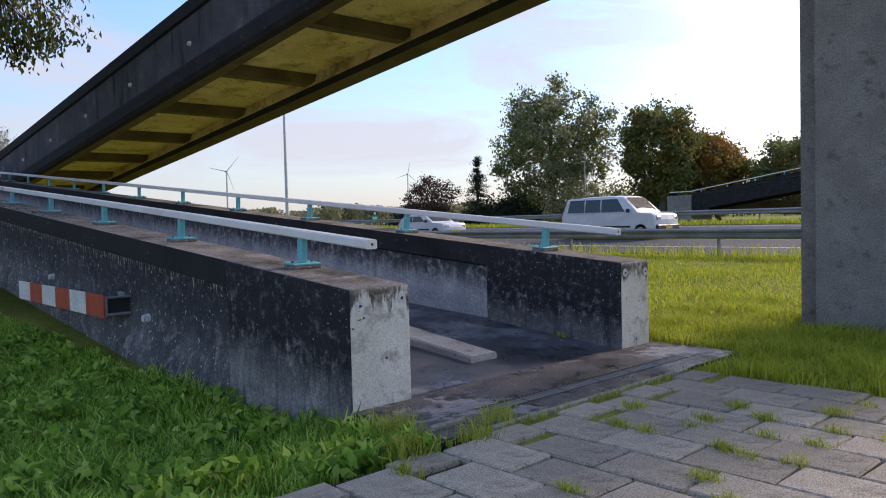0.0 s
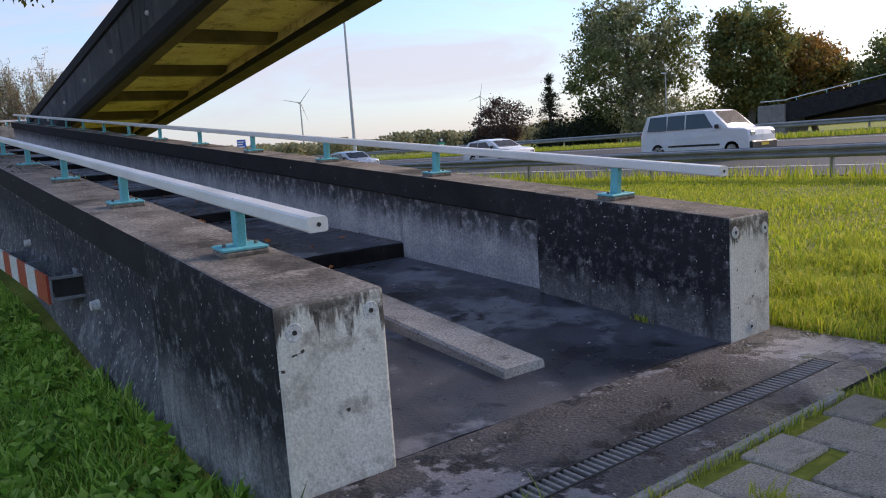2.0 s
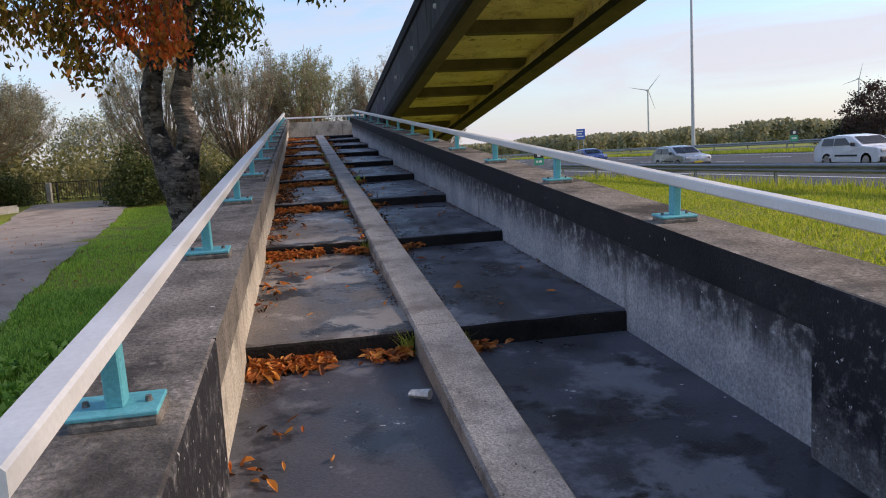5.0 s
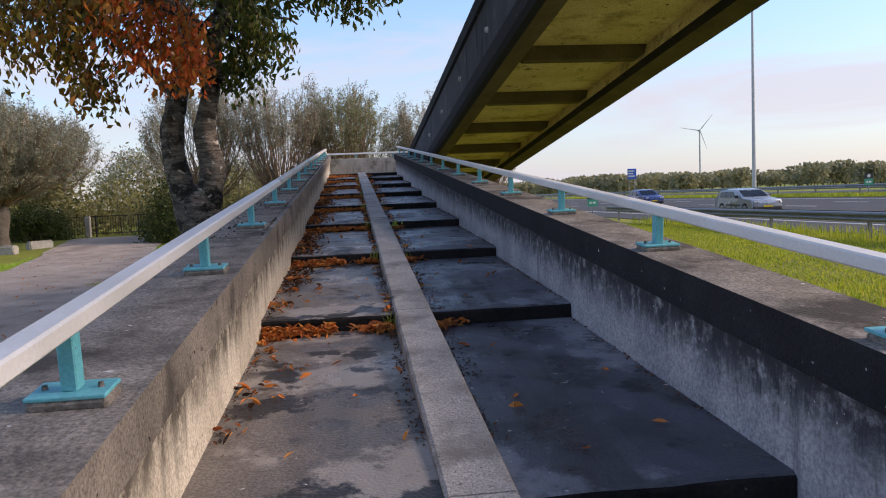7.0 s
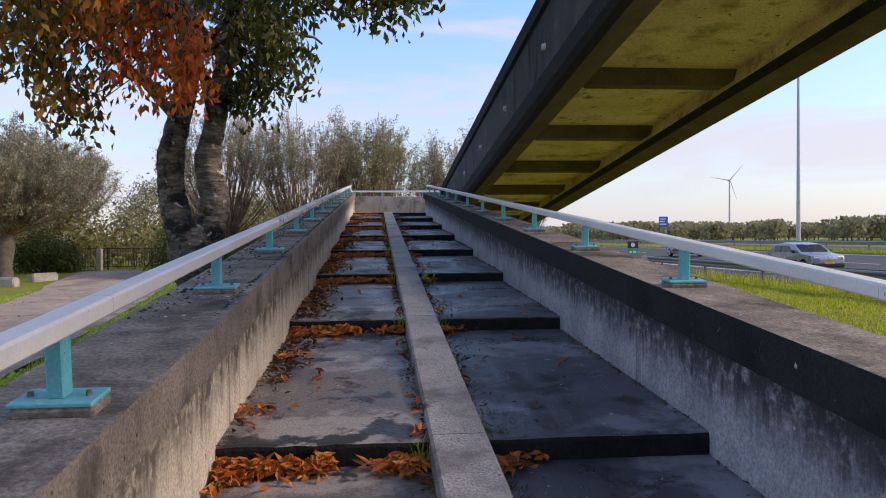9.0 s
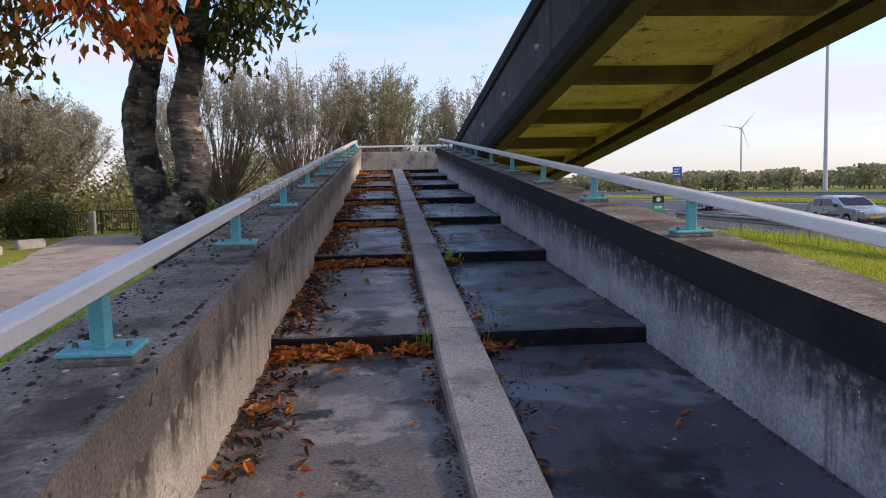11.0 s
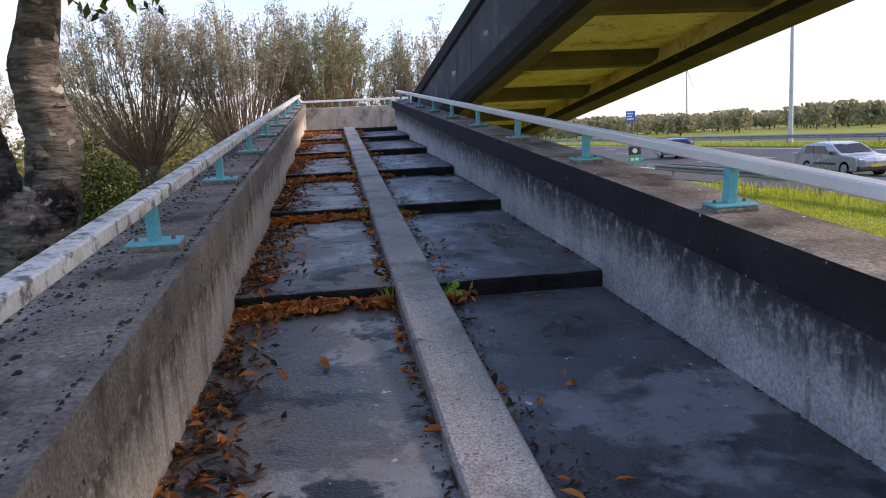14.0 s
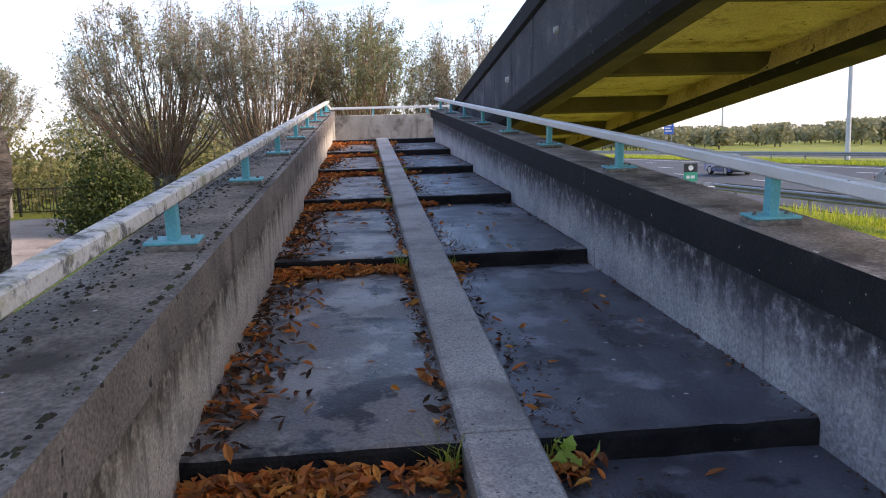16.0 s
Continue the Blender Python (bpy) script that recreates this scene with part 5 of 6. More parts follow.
def fir_tree():
    g = np.random.default_rng(51)
    root = tagged(new("fir_tree"), "dark conical fir tree beyond the motorway", "tree")
    root.location = (69, 68.5, 0.3)
    wood, pts = Wood(), []
    wood.tube([(0, 0, -0.2), (0, 0, 5), (0, 0, 9.6)], [0.22, 0.14, 0.02], 8)
    for i in range(90):
        z = g.uniform(0.8, 9.2)
        r = (9.8 - z) * 0.34 * g.uniform(0.75, 1.1)
        a = g.uniform(0, 2 * np.pi)
        e = np.array([math.cos(a) * r, math.sin(a) * r, z - r * 0.15])
        wood.tube([(0, 0, z + 0.1), e * (0.5, 0.5, 1) + (0, 0, -0.05), e + (0, 0, 0.1)], [0.04, 0.025, 0.01], 3)
        u = g.uniform(0.1, 1.05, (60, 1))
        pts.append(np.array([0, 0, z]) * (1 - u) + e * u + g.normal(size=(60, 3)) * (0.22, 0.22, 0.12))
    child("trunk", wood.mesh("trunk", M_BARK_FAR), root)
    v, f = leaf_quads(np.concatenate(pts), 0.3, g, 0.3, 0.3)
    child("crown", soup("crown", v, f, M_FIR), root)


fir_tree()
for i, (x, y, sx, sz, m, lab) in enumerate(((72, 55, 4.0, 6.0, M_WILLOW_GREEN, "broad olive willow bush beyond the motorway"), (71, 63, 3.4, 3.8, M_FIR, "dark hedge bush beyond the motorway"), (68, 66, 3.0, 3.2, M_FIR, "dark hedge bush beyond the motorway"),
                                             (74, 66, 3.0, 4.4, M_TREE_DARK, "dark green bush beyond the motorway"), (79, 53, 4.0, 4.6, M_TREE_DARK, "dark green bush beyond the motorway"), (82, 49, 3.6, 3.6, M_TREE_DARK, "dark green bush beyond the motorway"), (64, 76, 3.0, 2.6, M_FIR, "dark hedge bush beyond the motorway"))):
    shrub("bush", lab, (x, y, 0.3), (sx, sx, sz), m, 60 + i, 60, 70, 0.4)


def far_woods():
    g = np.random.default_rng(71)
    v, f, k = [], [], 0
    wood = Wood()
    for i in range(900):
        az = radians(g.uniform(-40, 72))
        dist = g.uniform(330, 430) if i % 4 else g.uniform(240, 330)
        x, y = math.sin(az) * dist, math.cos(az) * dist
        if x < 85:
            continue
        h, r = g.uniform(6.0, 9.0), g.uniform(3.0, 4.6)
        cc = np.array([x, y, h * 0.58]) + np.clip(g.normal(size=(260, 3)), -1.5, 1.5) * (r * 0.6, r * 0.6, h * 0.23)
        a, b = leaf_quads(cc, 1.5, g, 0.0, 0.7)
        v.append(a)
        f.append(b + k)
        k += len(a)
        wood.tube([(x, y, -0.2), (x, y, h * 0.5)], [0.25, 0.15], 4)
    ob = tagged(new("far_woods", soup("far_woods", np.concatenate(v), np.concatenate(f), M_WOODS)), "yellow-green belt of distant trees across the fields, leaf colour paled for haze", "woods", kind="stuff")
    child("trunks", wood.mesh("trunks", M_BARK_FAR), ob)


far_woods()


def far_footbridge():
    root = tagged(new("footbridge_far"), "matching concrete footbridge flight beyond the motorway", "footbridge", kind="structure")
    up = lambda y: 3.5 + 0.15 * (38.9 - y)
    prof = [(70, 0), (70.5, 0), (70.5, -1.7), (70.05, -1.7), (70.05, -0.35), (70, -0.32)]
    child("girder", sweep("girder", prof, [2, 20, 38.9], up, [M_TOP, M_BAND, M_PANEL_OUT], [0, 1, 1, 1, 2, 1], 1), root, "grey stained concrete girder")
    prof2 = [(73.5, 0), (74, 0), (74, -1.7), (73.5, -1.7)]
    child("girder", sweep("girder", prof2, [2, 20, 38.9], up, [M_TOP, M_BAND], [0, 1, 1, 1], 1), root, "grey stained concrete girder")
    child("deck", sweep("deck", [(70.5, -0.9), (73.5, -0.9), (73.5, -1.2), (70.5, -1.2)], [2, 20, 38.9], up, [M_RIB], [0] * 4), root)
    part("abutment", box_bm(69.8, 74.2, 38.91, 41.6, -0.5, 3.4, 0.05), M_COLUMN, root, "pale concrete abutment block")
    low = lambda y: 3.0 - 0.05 * (38.9 - y)
    child("lower_wall", sweep("lower_wall", [(74.6, 0), (75.1, 0), (75.1, -1.4), (74.6, -1.4)], [2, 20, 38.9], low, [M_TOP, M_RIB], [0, 1, 1, 1], 1), root)
    part("pier", box_bm(71.5, 72.7, 8, 9.5, -0.5, 6.2, 0.15), M_COLUMN, root)
    part("handrail", box_bm(70.2, 70.3, 38.91, 41.5, 3.75, 3.83), M_WHITE_RAIL, root)
    child("handrail", sweep("handrail", [(70.2, 0), (70.3, 0), (70.3, -0.08), (70.2, -0.08)], [2, 38.9], lambda y: up(y) + 0.38, [M_WHITE_RAIL], [0] * 4), root)
    for i in range(13):
        y = 38.0 - 2.76 * i
        part("rail_post", box_bm(70.22, 70.28, y - 0.03, y + 0.03, up(y) - 0.02, up(y) + 0.305), M_TEAL, root)


far_footbridge()


# ---- warning board on the stair wall ----
def warning_board():
    root = tagged(new("warning_board"), "red and white striped warning board on steel brackets", "warning board")
    n, y0, y1 = 6, 10.2, 14.5
    for i in range(n):
        a, b = y0 + (y1 - y0) * i / n, y0 + (y1 - y0) * (i + 1) / n
        part("stripe", box_bm(3.49, 3.515, a + 0.0005, b - 0.0005, 0.36, 0.66), M_RED if i % 2 == 0 else M_BOARDW, root)
    part("backing", box_bm(3.516, 3.54, y0, y1, 0.38, 0.64), M_STEEL, root)
    for y in (10.5, 12.4, 14.2):
        part("bracket", box_bm(3.541, 3.84, y - 0.03, y + 0.03, 0.42, 0.6, 0.006), M_STEEL, root, "galvanised bracket")
        part("bracket_plate", box_bm(3.815, 3.838, y - 0.12, y + 0.12, 0.38, 0.66, 0.004), M_STEEL, root)
    for z in (0.4, 0.62):
        part("end_bar", box_bm(3.541, 3.84, 10.2, 10.235, z - 0.015, z + 0.015, 0.004), M_STEEL, root)
    part("end_sheet", box_bm(3.56, 3.835, 10.236, 10.246, 0.42, 0.6), M_PLASTIC_BLACK, root)


warning_board()


# ---- grass ----
def lawn_spots(g, n, x0, x1, y0, y1, keep):
    p = np.stack([g.uniform(x0, x1, n), g.uniform(y0, y1, n)], -1)
    p = p[keep(p[:, 0], p[:, 1])]
    return np.column_stack([p, ground_z(p[:, 0], p[:, 1])])


def off_path(x, y):
    right = np.where(y < 14, np.minimum(-0.25 - 0.155 * (y - 18), 0.55), -0.25 - 0.155 * (y - 18))
    left = right - 4.0 - 0.045 * np.maximum(0, y - 18)
    return (x > right + 0.05 * np.sin(y * 9)) | (x < left)


def grass():
    g = np.random.default_rng(91)
    left = lambda x, y: (x < 3.68) & off_path(x, y) & ~((x > 2.25 + 0.18 * np.sin(y * 3.1)) & (y < 3.95 + 0.12 * np.sin(x * 5)))
    s = lawn_spots(g, 62000, -1.5, 3.7, 1.0, 10.0, left)
    blades("grass", "lush dark green lawn grass beside the stair wall", s, g.uniform(0.09, 0.26, len(s)) * (0.75 + 0.35 * np.sin(s[:, 0] * 2.1) * np.sin(s[:, 1] * 1.7) + 0.35 * np.sin(s[:, 0] * 9 + 2 * np.sin(s[:, 1] * 5)) * np.sin(s[:, 1] * 8)), 0.022, M_GRASS_LAWN, 0.9, 1)
    s = lawn_spots(g, 46000, -0.6, 3.7, 10.0, 18.0, left)
    blades("grass", "green lawn grass beside the raised stair wall", s, g.uniform(0.07, 0.2, len(s)) * (0.7 + 0.4 * np.sin(s[:, 0] * 2.3) * np.sin(s[:, 1] * 1.9)), 0.02, M_GRASS_LAWN, 0.9, 8)
    s = lawn_spots(g, 90000, -9, 3.7, 10.0, 44.0, left)
    blades("grass", "short green lawn between stairs and path, sunlight put into its colour", s, g.uniform(0.04, 0.11, len(s)) * (0.7 + 0.6 * (np.sin(s[:, 0] * 3.1) * np.sin(s[:, 1] * 2.3) > 0.1)), 0.024, M_GRASS_SHORT, 0.9, 2)
    right = lambda x, y: ((x > 8.06) | (y < 3.9)) & (x > 6.99) & ~((x > 10.15) & (x < 11.5) & (y > 2.6) & (y < 4.3)) & ~((x < 8.12) & (y > 3.95))
    s = lawn_spots(g, 42000, 6.95, 12.5, 0.5, 6.5, right)
    blades("grass", "tall bright green grass round the pavement and pier", s, g.uniform(0.07, 0.24, len(s)) * (0.75 + 0.45 * np.sin(s[:, 0] * 4.3 + 1.1 * np.sin(s[:, 1] * 3.7)) * np.sin(s[:, 1] * 3.1)), 0.014, M_GRASS_SUNNY, 1.1, 3)
    s = lawn_spots(g, 150000, 8.06, 22.5, -4, 44, right)
    blades("grass", "sunlit yellow-green verge grass along the motorway", s, g.uniform(0.04, 0.14, len(s)) * (0.8 + 0.4 * np.sin(s[:, 0] * 0.9 + 0.6) * np.sin(s[:, 1] * 0.8)), 0.03, M_GRASS_SUNNY, 0.9, 4)
    n = 22000
    p = np.column_stack([g.uniform(41.05, 43.6, n), g.uniform(-20, 130, n), np.full(n, 0.86)])
    blades("grass", "long yellowish grass along the median rail", p, g.uniform(0.1, 0.4, n), 0.06, M_GRASS_SUNNY, 0.8, 5)
    # tall stems and dandelion tufts at the rail's foot
    n = 2600
    p = np.column_stack([g.uniform(20.6, 22.3, n), g.uniform(0, 46, n), np.full(n, 0.17)])
    blades("grass", "long weeds at the foot of the guard rail", p, g.uniform(0.2, 0.55, n), 0.03, M_GRASS_SUNNY, 0.5, 6)

    # broad leaves of plantain and dandelion in the lawn
    s = lawn_spots(g, 26000, 0.0, 3.66, 2.0, 14.0, left)
    s = s[np.sin(s[:, 0] * 4.1 + 1.0) * np.sin(s[:, 1] * 3.3) > 0.05]
    v, f = leaf_quads(s + np.column_stack([np.zeros((len(s), 2)), g.uniform(0.05, 0.19, len(s))]), 0.13, g, -0.1, 0.5)
    tagged(new("lawn_weeds", soup("lawn_weeds", v, f, M_GRASS_LAWN)), "broad-leaved green weeds among the lawn grass", "weeds", kind="stuff")


grass()


def joint_tufts():
    g = np.random.default_rng(95)
    spots, hs = [], []
    for i in range(60):
        c = g.integers(0, 11)
        x, y = 2.48 + 0.425 * c - 0.2125, g.uniform(-1.5, 3.9)
        if i % 3 == 0:
            y = -4.6 + 0.602 * g.integers(6, 14) + 0.3
            x = 2.48 + 0.425 * c + g.uniform(-0.2, 0.2)
        m = g.integers(40, 150)
        spots.append(np.column_stack([g.normal(x, 0.03, m), g.normal(y, 0.05, m), np.full(m, -0.02)]))
        hs.append(g.uniform(0.03, 0.1, m))
    for x in np.linspace(3.9, 6.9, 26):
        m = g.integers(4, 30)
        spots.append(np.column_stack([g.normal(x, 0.06, m), g.normal(3.92, 0.025, m), np.full(m, -0.01)]))
        hs.append(g.uniform(0.02, 0.06, m))
    for x, y, m in ((4.32, 4.05, 130), (3.6, 4.4, 260), (3.35, 3.95, 260), (3.9, 3.85, 120)):
        spots.append(np.column_stack([g.normal(x, 0.09, m), g.normal(y, 0.07, m), np.full(m, -0.01)]))
        hs.append(g.uniform(0.06, 0.2, m))
    blades("joint_grass", "yellow-green grass tufts in the paving joints", np.concatenate(spots), np.concatenate(hs), 0.008, M_WEED, 1.3, 7)


joint_tufts()


# ---- fallen leaves, weeds and litter on the stairs ----
def tread_z(x, y):
    if y < 7.25:
        return 0.0807 * (y - 5.12)
    if y < 9.72:
        return 0.172 + 0.0579 * (y - 7.25)
    k = min(9, int((y - 9.72) / 4.12) + 1)
    y0, z0 = nosing(k)
    return z0 + (0.3593 - RISER) / 4.12 * (y - y0)


def curled(spots, g, size):
    """Curled fallen leaves: four facets each, lying at random tilts."""
    v, f = [], []
    unit = np.array([(-0.5, 0, 0.0), (-0.15, 0.2, 0.09), (-0.15, -0.2, 0.07), (0.15, 0.19, 0.1), (0.15, -0.19, 0.08), (0.5, 0, 0.04), (0, 0, 0.0)])
    tri = [(0, 2, 6, 1), (1, 6, 5, 3), (2, 4, 5, 6)]
    for i, (x, y, z) in enumerate(spots):
        s = size * g.uniform(0.55, 1.3)
        m = np.array(Euler((g.normal(0, 0.45), g.normal(0, 0.4), g.uniform(0, 6.28))).to_matrix())
        v.append((unit * (s, s * g.uniform(0.45, 1.0), s * g.uniform(0.8, 2.6))) @ m.T + (x, y, z + 0.015))
        f += [tuple(i * 7 + q for q in t) for t in tri]
    return np.concatenate(v), f


def litter():
    g = np.random.default_rng(101)
    fresh, old = [], []
    for k in range(1, 10):
        yn = nosing(k)[0]
        amount = (1.0, 0.9, 0.8, 1.0, 1.2, 1.0, 0.9, 0.6, 0.4)[k - 1]
        spread = min(1.0, 0.5 + 0.1 * k)
        for _ in range(int(420 * amount)):
            u = g.uniform()
            x = X_L + 0.03 + (0.2 + 0.75 * spread) * u ** 1.2
            d = abs(g.normal(0, 0.13)) * (1.15 - 0.65 * u) + 0.01
            y = yn - 0.03 - d
            fresh.append((x, y, tread_z(x, y) + max(0.0, 0.075 - 0.3 * d) * g.uniform(0, 1)))
        for _ in range(int(110 * amount)):
            x, y = S_L - 0.04 - abs(g.normal(0, 0.17)), yn - 0.03 - abs(g.normal(0, 0.1))
            fresh.append((x, y, tread_z(x, y) + g.uniform(0, 0.05)))
        for _ in range(int(70 * amount)):
            x, y = S_R + 0.04 + abs(g.normal(0, 0.12)), yn - 0.03 - abs(g.normal(0, 0.1))
            fresh.append((x, y, tread_z(x, y) + g.uniform(0, 0.04)))
        for _ in range(int(3 + 1.2 * k)):
            cx, cy = X_L + abs(g.normal(0, 0.18)), yn - g.uniform(0.4, 3.6)
            for _ in range(g.integers(4, 13)):
                x, y = max(X_L + 0.02, g.normal(cx, 0.12)), g.normal(cy, 0.09)
                (fresh if g.uniform() < 0.6 else old).append((x, y, tread_z(x, y)))
    for _ in range(1100):
        y = g.uniform(13, 42)
        y = y if g.uniform() < (y - 9) / 14 else g.uniform(20, 42)
        u = g.uniform()
        if u < 0.55:
            x = X_L + 0.02 + abs(g.normal(0, 0.14 + 0.004 * y))
        elif u < 0.82:
            x = S_L - 0.03 - abs(g.normal(0, 0.05))
        else:
            x = S_R + 0.03 + abs(g.normal(0, 0.07))
        (fresh if g.uniform() < 0.5 else old).append((x, y, tread_z(x, y)))
    for _ in range(1500):
        y = g.uniform(15.5, 42)
        x = X_L + 0.02 + abs(g.normal(0, 0.2))
        old.append((x, y, tread_z(x, y) - 0.004))
    # crumbs of rotted leaf and soil in the corners beside the centre strip and under the walls
    crumbs = []
    for _ in range(5200):
        y = 10.5 + 31 * g.uniform() ** 0.9
        side = g.uniform()
        reach = (0.05 + 0.004 * y) * (1.0 + 0.8 * math.sin(y * 2.1) * math.sin(y * 0.7))
        if side < 0.4:
            x = S_R + 0.01 + abs(g.normal(0, max(0.02, reach)))
        elif side < 0.7:
            x = S_L - 0.01 - abs(g.normal(0, 0.045))
        elif side < 0.88:
            x = X_L + 0.01 + abs(g.normal(0, 0.07))
        else:
            x = X_R - 0.01 - abs(g.normal(0, 0.03))
        crumbs.append((x, y, tread_z(x, y) - 0.009))
    v, f = curled(crumbs, g, 0.04)
    tagged(new("leaf_crumbs", mesh_of("leaf_crumbs", v, f, M_LITTER_DARK)), "dark crumbled leaf soil in the corners of the treads", "leaf litter", kind="stuff")
    for _ in range(150):
        x, y = g.uniform(X_L, X_R), g.uniform(9.8, 42)
        if not S_L - 0.06 < x < S_R + 0.06:
            fresh.append((x, y, tread_z(x, y)))
    for nm, spots, m, size, lab in (("fallen_leaves", fresh, M_LITTER, 0.12, "drifts of curled orange fallen leaves on the treads"), ("fallen_leaves", old, M_LITTER_DARK, 0.1, "dark rotting leaves along the stair edges")):
        v, f = curled(spots, g, size)
        tagged(new(nm, mesh_of(nm, v, f, m)), lab, "leaves", kind="stuff")
    spots = []
    for _ in range(420):
        y = g.uniform(3, 40)
        x = g.uniform(-8, 3.4)
        spots.append((x, y, float(ground_z(x, y)) + 0.05))
    v, f = curled(spots, g, 0.1)
    tagged(new("fallen_leaves", mesh_of("fallen_leaves", v, f, M_LITTER)), "scattered brown leaves on the lawn and path", "leaves", kind="stuff")


litter()


def weeds():
    g = np.random.default_rng(111)
    spots, hs = [], []
    for k in range(1, 9):
        yn, zn = nosing(k)
        for x, m, h in ((S_L - 0.06, 60, 0.2), (S_R + 0.05, 34, 0.16)):
            if k in (2, 6, 8) and x > 5.9:
                continue
            m = int(m * (1.4 if k == 1 else 0.7))
            y = yn - 0.04
            spots.append(np.column_stack([g.normal(x, 0.03, m), g.normal(y, 0.03, m), np.full(m, tread_z(x, y))]))
            hs.append(g.uniform(0.4, 1.3, m) * h)
    m = 36
    spots.append(np.column_stack([g.normal(7.4, 0.015, m), g.normal(5.9, 0.05, m), np.full(m, tread_z(7.4, 5.9))]))
    hs.append(g.uniform(0.03, 0.07, m))
    blades("step_grass", "small green grass tufts growing at the step edges", np.concatenate(spots), np.concatenate(hs), 0.012, M_WEED, 0.9, 120, "weeds")
    yn = nosing(4)[0]
    root = tagged(new("weed"), "small broad-leaved green weed beside the centre strip", "weed")
    for i in range(22):
        c = np.array([[S_R + 0.12, yn - 0.08, tread_z(6, yn - 0.08) + 0.08]]) + g.normal(size=(1, 3)) * (0.05, 0.05, 0.045)
        v, f = leaf_quads(c, 0.1, g, -0.1, 0.7)
        child("leaf", soup("leaf", v, f, M_GRASS_LAWN), root)


weeds()


def moss():
    g = np.random.default_rng(131)
    v, f = [], []
    n = 5200
    for i in range(n):
        y = 13.5 + 28 * g.uniform() ** 0.8
        x = 3.74 + abs(g.normal(0, 0.16)) if g.uniform() < 0.7 else 4.27 - abs(g.normal(0, 0.02))
        if x > 4.285:
            x = 4.27
        s = g.uniform(0.004, 0.009) * (1 + 2.2 * g.uniform() ** 4)
        z = wall_top(y)
        k = len(v)
        a0 = g.uniform(0, 6.28)
        for q in range(6):
            a = a0 + q * 1.047
            r = s * g.uniform(0.7, 1.3)
            v.append((x + math.cos(a) * r, y + math.sin(a) * r * 1.6, z + SLOPE * math.sin(a) * r * 1.6 - 0.002))
        v.append((x, y, z + s * 0.6))
        f += [(k + q, k + (q + 1) % 6, k + 6) for q in range(6)]
    tagged(new("moss", mesh_of("moss", v, f, M_MOSS)), "dark moss clumps on the concrete wall top", "moss", kind="stuff")


moss()


def cup():
    root = tagged(new("crushed_cup"), "crushed dirty white drink cup lying on the tread", "litter")
    bm = bmesh.new()
    bmesh.ops.create_cone(bm, cap_ends=False, segments=16, radius1=0.03, radius2=0.042, depth=0.12)
    for v in bm.verts:
        v.co.y *= 0.62 + 0.2 * math.sin(v.co.x * 60)
        v.co.x += 0.01 * math.sin(v.co.y * 90)
    bmesh.ops.solidify(bm, geom=bm.faces[:], thickness=0.0015)
    part("wall", bm, M_CAN, root)
    part("rim", cyl_bm(0.045, 0.045, 0.004, 16, Matrix.Translation((0, 0, 0.058)) @ Matrix.Diagonal((1, 0.66, 1, 1))), M_CAN, root)
    root.matrix_basis = pose(5.47, 8.66, tread_z(5.47, 8.66) + 0.04, 90, 12, 62) @ Matrix.Scale(1.25, 4)


cup()


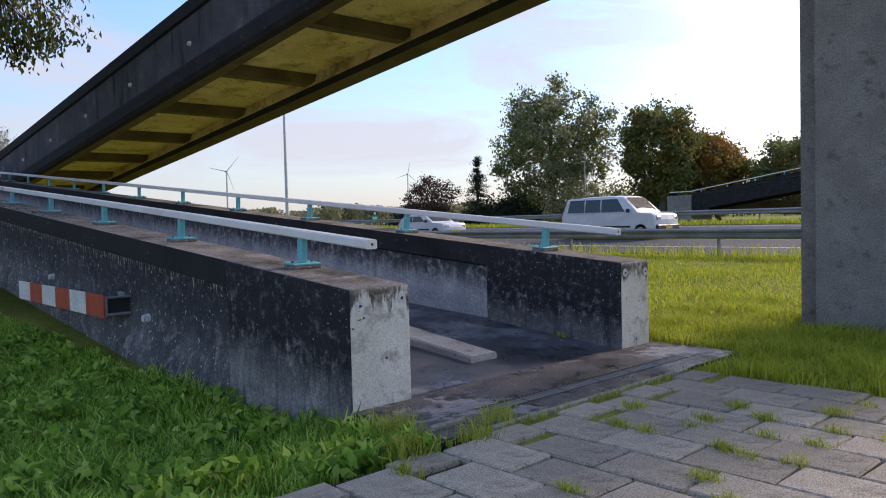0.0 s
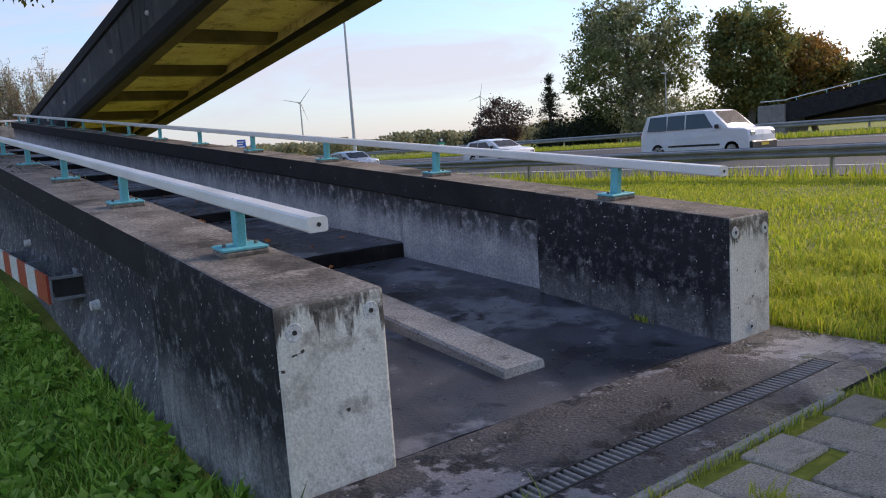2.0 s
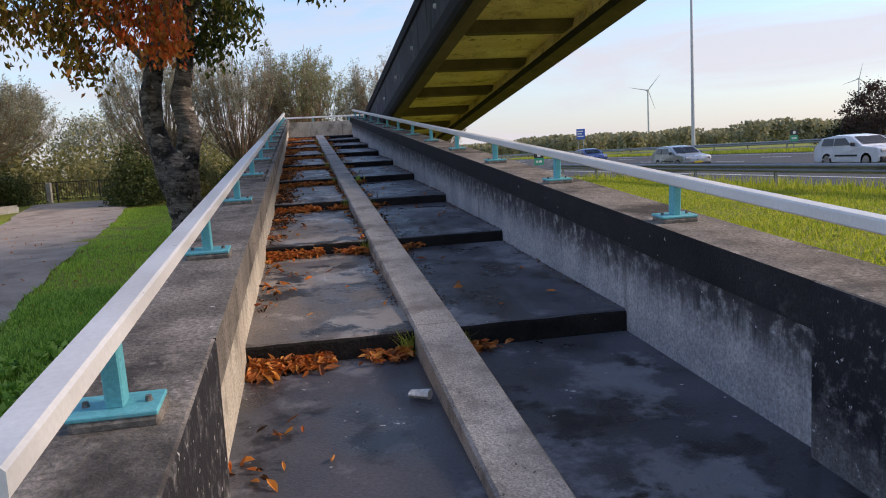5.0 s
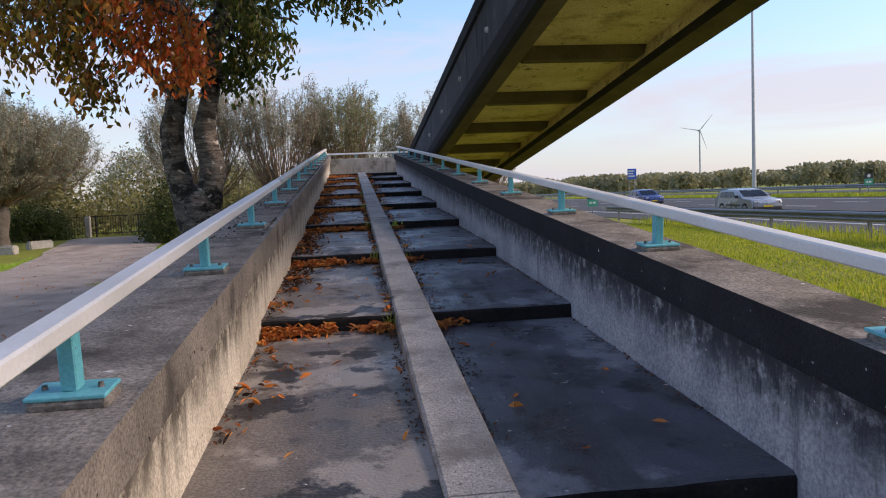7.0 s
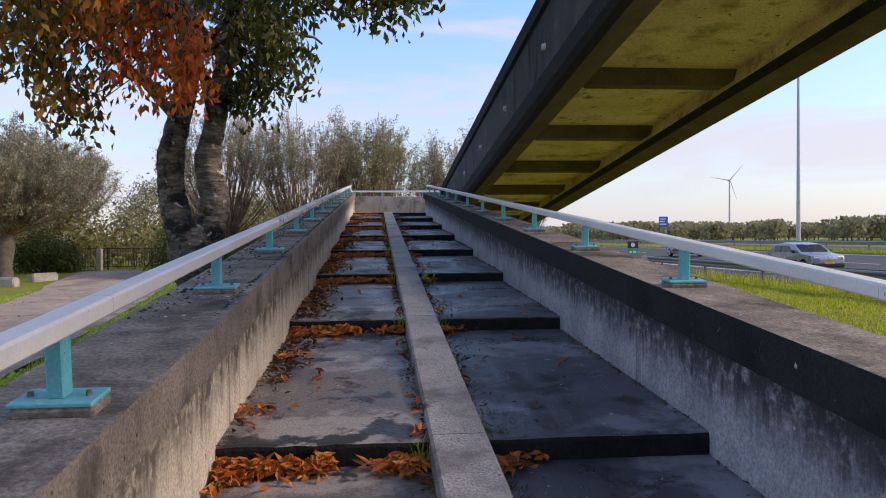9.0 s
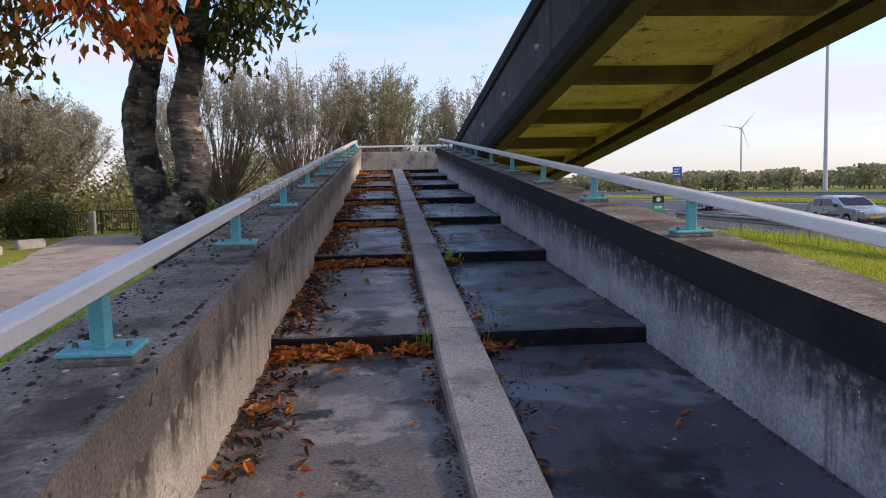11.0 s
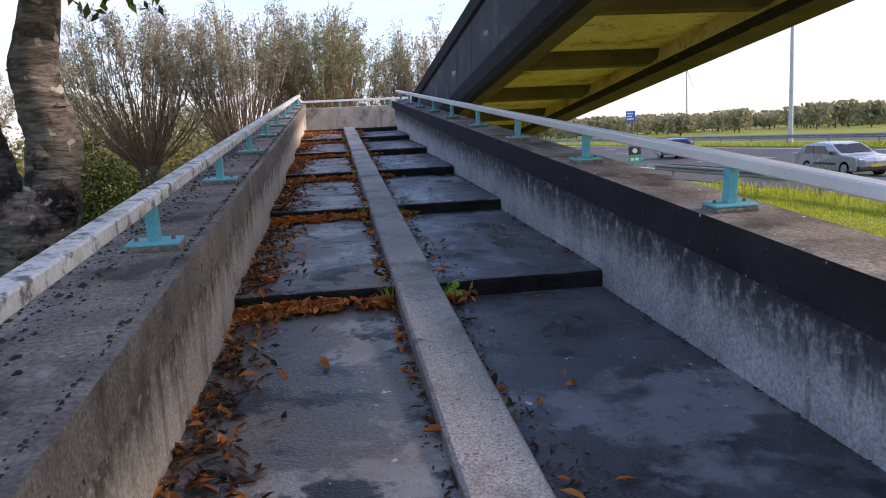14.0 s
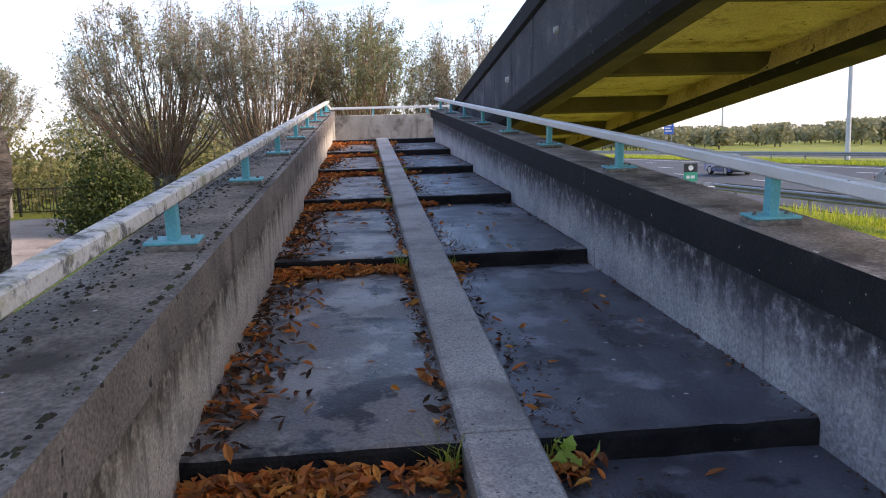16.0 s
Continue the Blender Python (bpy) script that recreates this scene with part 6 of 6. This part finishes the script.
# ---- vehicles ----
def vehicle(name, label, at, length, width, height, hood, nose_z, paint, screen, rear, belt, roof_drop=0.06, windows=3, category="car"):
    """A car facing -y with shaped body, glass, wheels, lamps and plate."""
    root = tagged(new(name), label, category)
    L, W, H = length, width, height
    side = [(0.0, 0.28), (0.0, nose_z * 0.75), (0.06, nose_z * 0.95), (0.2, nose_z), (hood, belt), (screen, H - roof_drop), (screen + 0.5, H), (L * 0.7, H), (rear, H - roof_drop * 1.5), (L - 0.05, belt + 0.05), (L, belt - 0.15), (L, 0.32), (L - 0.15, 0.25), (0.12, 0.22)]
    bm = bmesh.new()
    rings = []
    for u in (-1, -0.93, -0.6, 0, 0.6, 0.93, 1):
        ring = []
        for y, z in side:
            tuck = 0.13 * max(0.0, (z - belt) / (H - belt)) if z > belt else 0.0
            x = u * (W / 2) * (1 - tuck)
            yy = y + (0.10 if y < 0.3 else -0.06 if y > L - 0.2 else 0) * abs(u) ** 3
            zz = z - (0.05 * abs(u) ** 4 if z > belt else 0)
            ring.append(bm.verts.new((x, yy - L / 2, zz)))
        rings.append(ring)
    k = len(side)
    for p, q in zip(rings, rings[1:]):
        for i in range(k):
            bm.faces.new((p[i], p[(i + 1) % k], q[(i + 1) % k], q[i]))
    bm.faces.new(rings[0][::-1])
    bm.faces.new(rings[-1])
    bmesh.ops.recalc_face_normals(bm, faces=bm.faces[:])
    body = part("body", bm, paint, root)
    bev = body.modifiers.new("soft", "BEVEL")
    bev.width, bev.segments, bev.limit_method, bev.angle_limit = 0.035, 2, "ANGLE", radians(25)

    def tilt_x(z):
        return W / 2 * (1 - 0.13 * max(0.0, (z - belt) / (H - belt)))
    z0, z1 = belt + 0.05, H - 0.16
    fy0, fy1 = hood + 0.35, screen + 0.2
    cells = np.linspace(fy1 + 0.1, rear - 0.15, windows + 1)
    for s in (-1, 1):
        for i in range(windows):
            a, b = cells[i] + 0.04, cells[i + 1] - 0.04
            a0 = a - (0.45 if i == 0 else 0)
            pane = bmesh.new()
            vs = [pane.verts.new((s * (tilt_x(z) + 0.012), y - L / 2, z)) for y, z in ((a0, z0), (b + (0.12 if i == windows - 1 else 0), z0), (b, z1), (a, z1))]
            vi = [pane.verts.new((v.co.x - s * 0.03, v.co.y, v.co.z)) for v in vs]
            pane.faces.new(vs)
            pane.faces.new(vi[::-1])
            for q in range(4):
                pane.faces.new((vs[q], vi[q], vi[(q + 1) % 4], vs[(q + 1) % 4]))
            bmesh.ops.recalc_face_normals(pane, faces=pane.faces[:])
            part("side_window", pane, M_GLASS, root)
        part("mirror", box_bm(s * (W / 2 + 0.1) - 0.09, s * (W / 2 + 0.1) + 0.09, hood + 0.4 - L / 2, hood + 0.52 - L / 2, belt, belt + 0.17, 0.03), M_PLASTIC_BLACK, root)
        part("headlight", box_bm(s * W * 0.36 - 0.16, s * W * 0.36 + 0.16, 0.03 - L / 2, 0.3 - L / 2, nose_z * 0.72, nose_z * 0.9, 0.04), M_RIM, root)
        part("tail_light", box_bm(s * W * 0.43 - 0.07, s * W * 0.43 + 0.07, L / 2 - 0.1, L / 2 + 0.012, belt - 0.35, belt + 0.02, 0.02), M_LAMP_RED, root)
        for y in (0.82, L - 0.95):
            wheel = part("wheel", cyl_bm(0.325, 0.325, 0.2, 24, pose(s * (W / 2 - 0.1), y - L / 2, 0.325, 0, 90, 0) @ Matrix.Translation((0, 0, -0.1))), M_TYRE, root)
            part("rim", cyl_bm(0.21, 0.19, 0.215, 16, pose(s * (W / 2 - 0.1), y - L / 2, 0.325, 0, 90, 0) @ Matrix.Translation((0, 0, -0.1075))), M_RIM, wheel)
    ws = bmesh.new()
    lo, hi = (hood + 0.12, belt + 0.08), (screen - 0.06, H - roof_drop - 0.06)
    nrm = Vector((0, lo[1] - hi[1], hi[0] - lo[0])).normalized() * 0.02
    vs = [ws.verts.new((x, y - L / 2 + nrm.y, z + nrm.z)) for x, y, z in ((-W * 0.41, *lo), (W * 0.41, *lo), (W * 0.37, *hi), (-W * 0.37, *hi))]
    ws.faces.new(vs)
    bmesh.ops.solidify(ws, geom=ws.faces[:], thickness=0.03)
    part("windscreen", ws, M_GLASS, root)
    part("bumper", box_bm(-W * 0.47, W * 0.47, -L / 2 - 0.03, -L / 2 + 0.25, 0.24, nose_z * 0.55, 0.05), M_PLASTIC_BLACK, root)
    part("number_plate", box_bm(-0.26, 0.26, -L / 2 - 0.045, -L / 2 - 0.031, 0.42, 0.53), M_PLATE, root)
    part("side_moulding", box_bm(-W / 2 - 0.012, -W / 2 + 0.02, 1.35 - L / 2, L - 1.5 - L / 2, 0.5, 0.58), M_PLASTIC_BLACK, root)
    root.matrix_basis = at
    return root


vehicle("van", "white minibus van with tinted side windows on the motorway", pose(30.2, 20.6, road_z(30.2)), 5.3, 1.95, 1.98, 0.95, 1.12, M_PAINT_WHITE, 1.75, 4.95, 1.18, 0.05, 3, "van")
vehicle("hatchback_car", "silver hatchback driving on the motorway", pose(27.6, 46.0, road_z(27.6)), 4.3, 1.76, 1.47, 1.05, 0.86, M_PAINT_SILVER, 1.9, 3.7, 0.93, 0.06, 2)
vehicle("hatchback_car", "white hatchback driving on the motorway", pose(29.8, 33.5, road_z(29.8)), 4.25, 1.78, 1.48, 1.05, 0.88, M_PAINT_WHITE, 1.85, 3.75, 0.95, 0.06, 2)
vehicle("hatchback_car", "dark blue hatchback far along the motorway", pose(31.4, 70.0, road_z(31.4)), 4.2, 1.76, 1.48, 1.05, 0.86, M_PAINT_BLUE, 1.9, 3.7, 0.93, 0.06, 2)
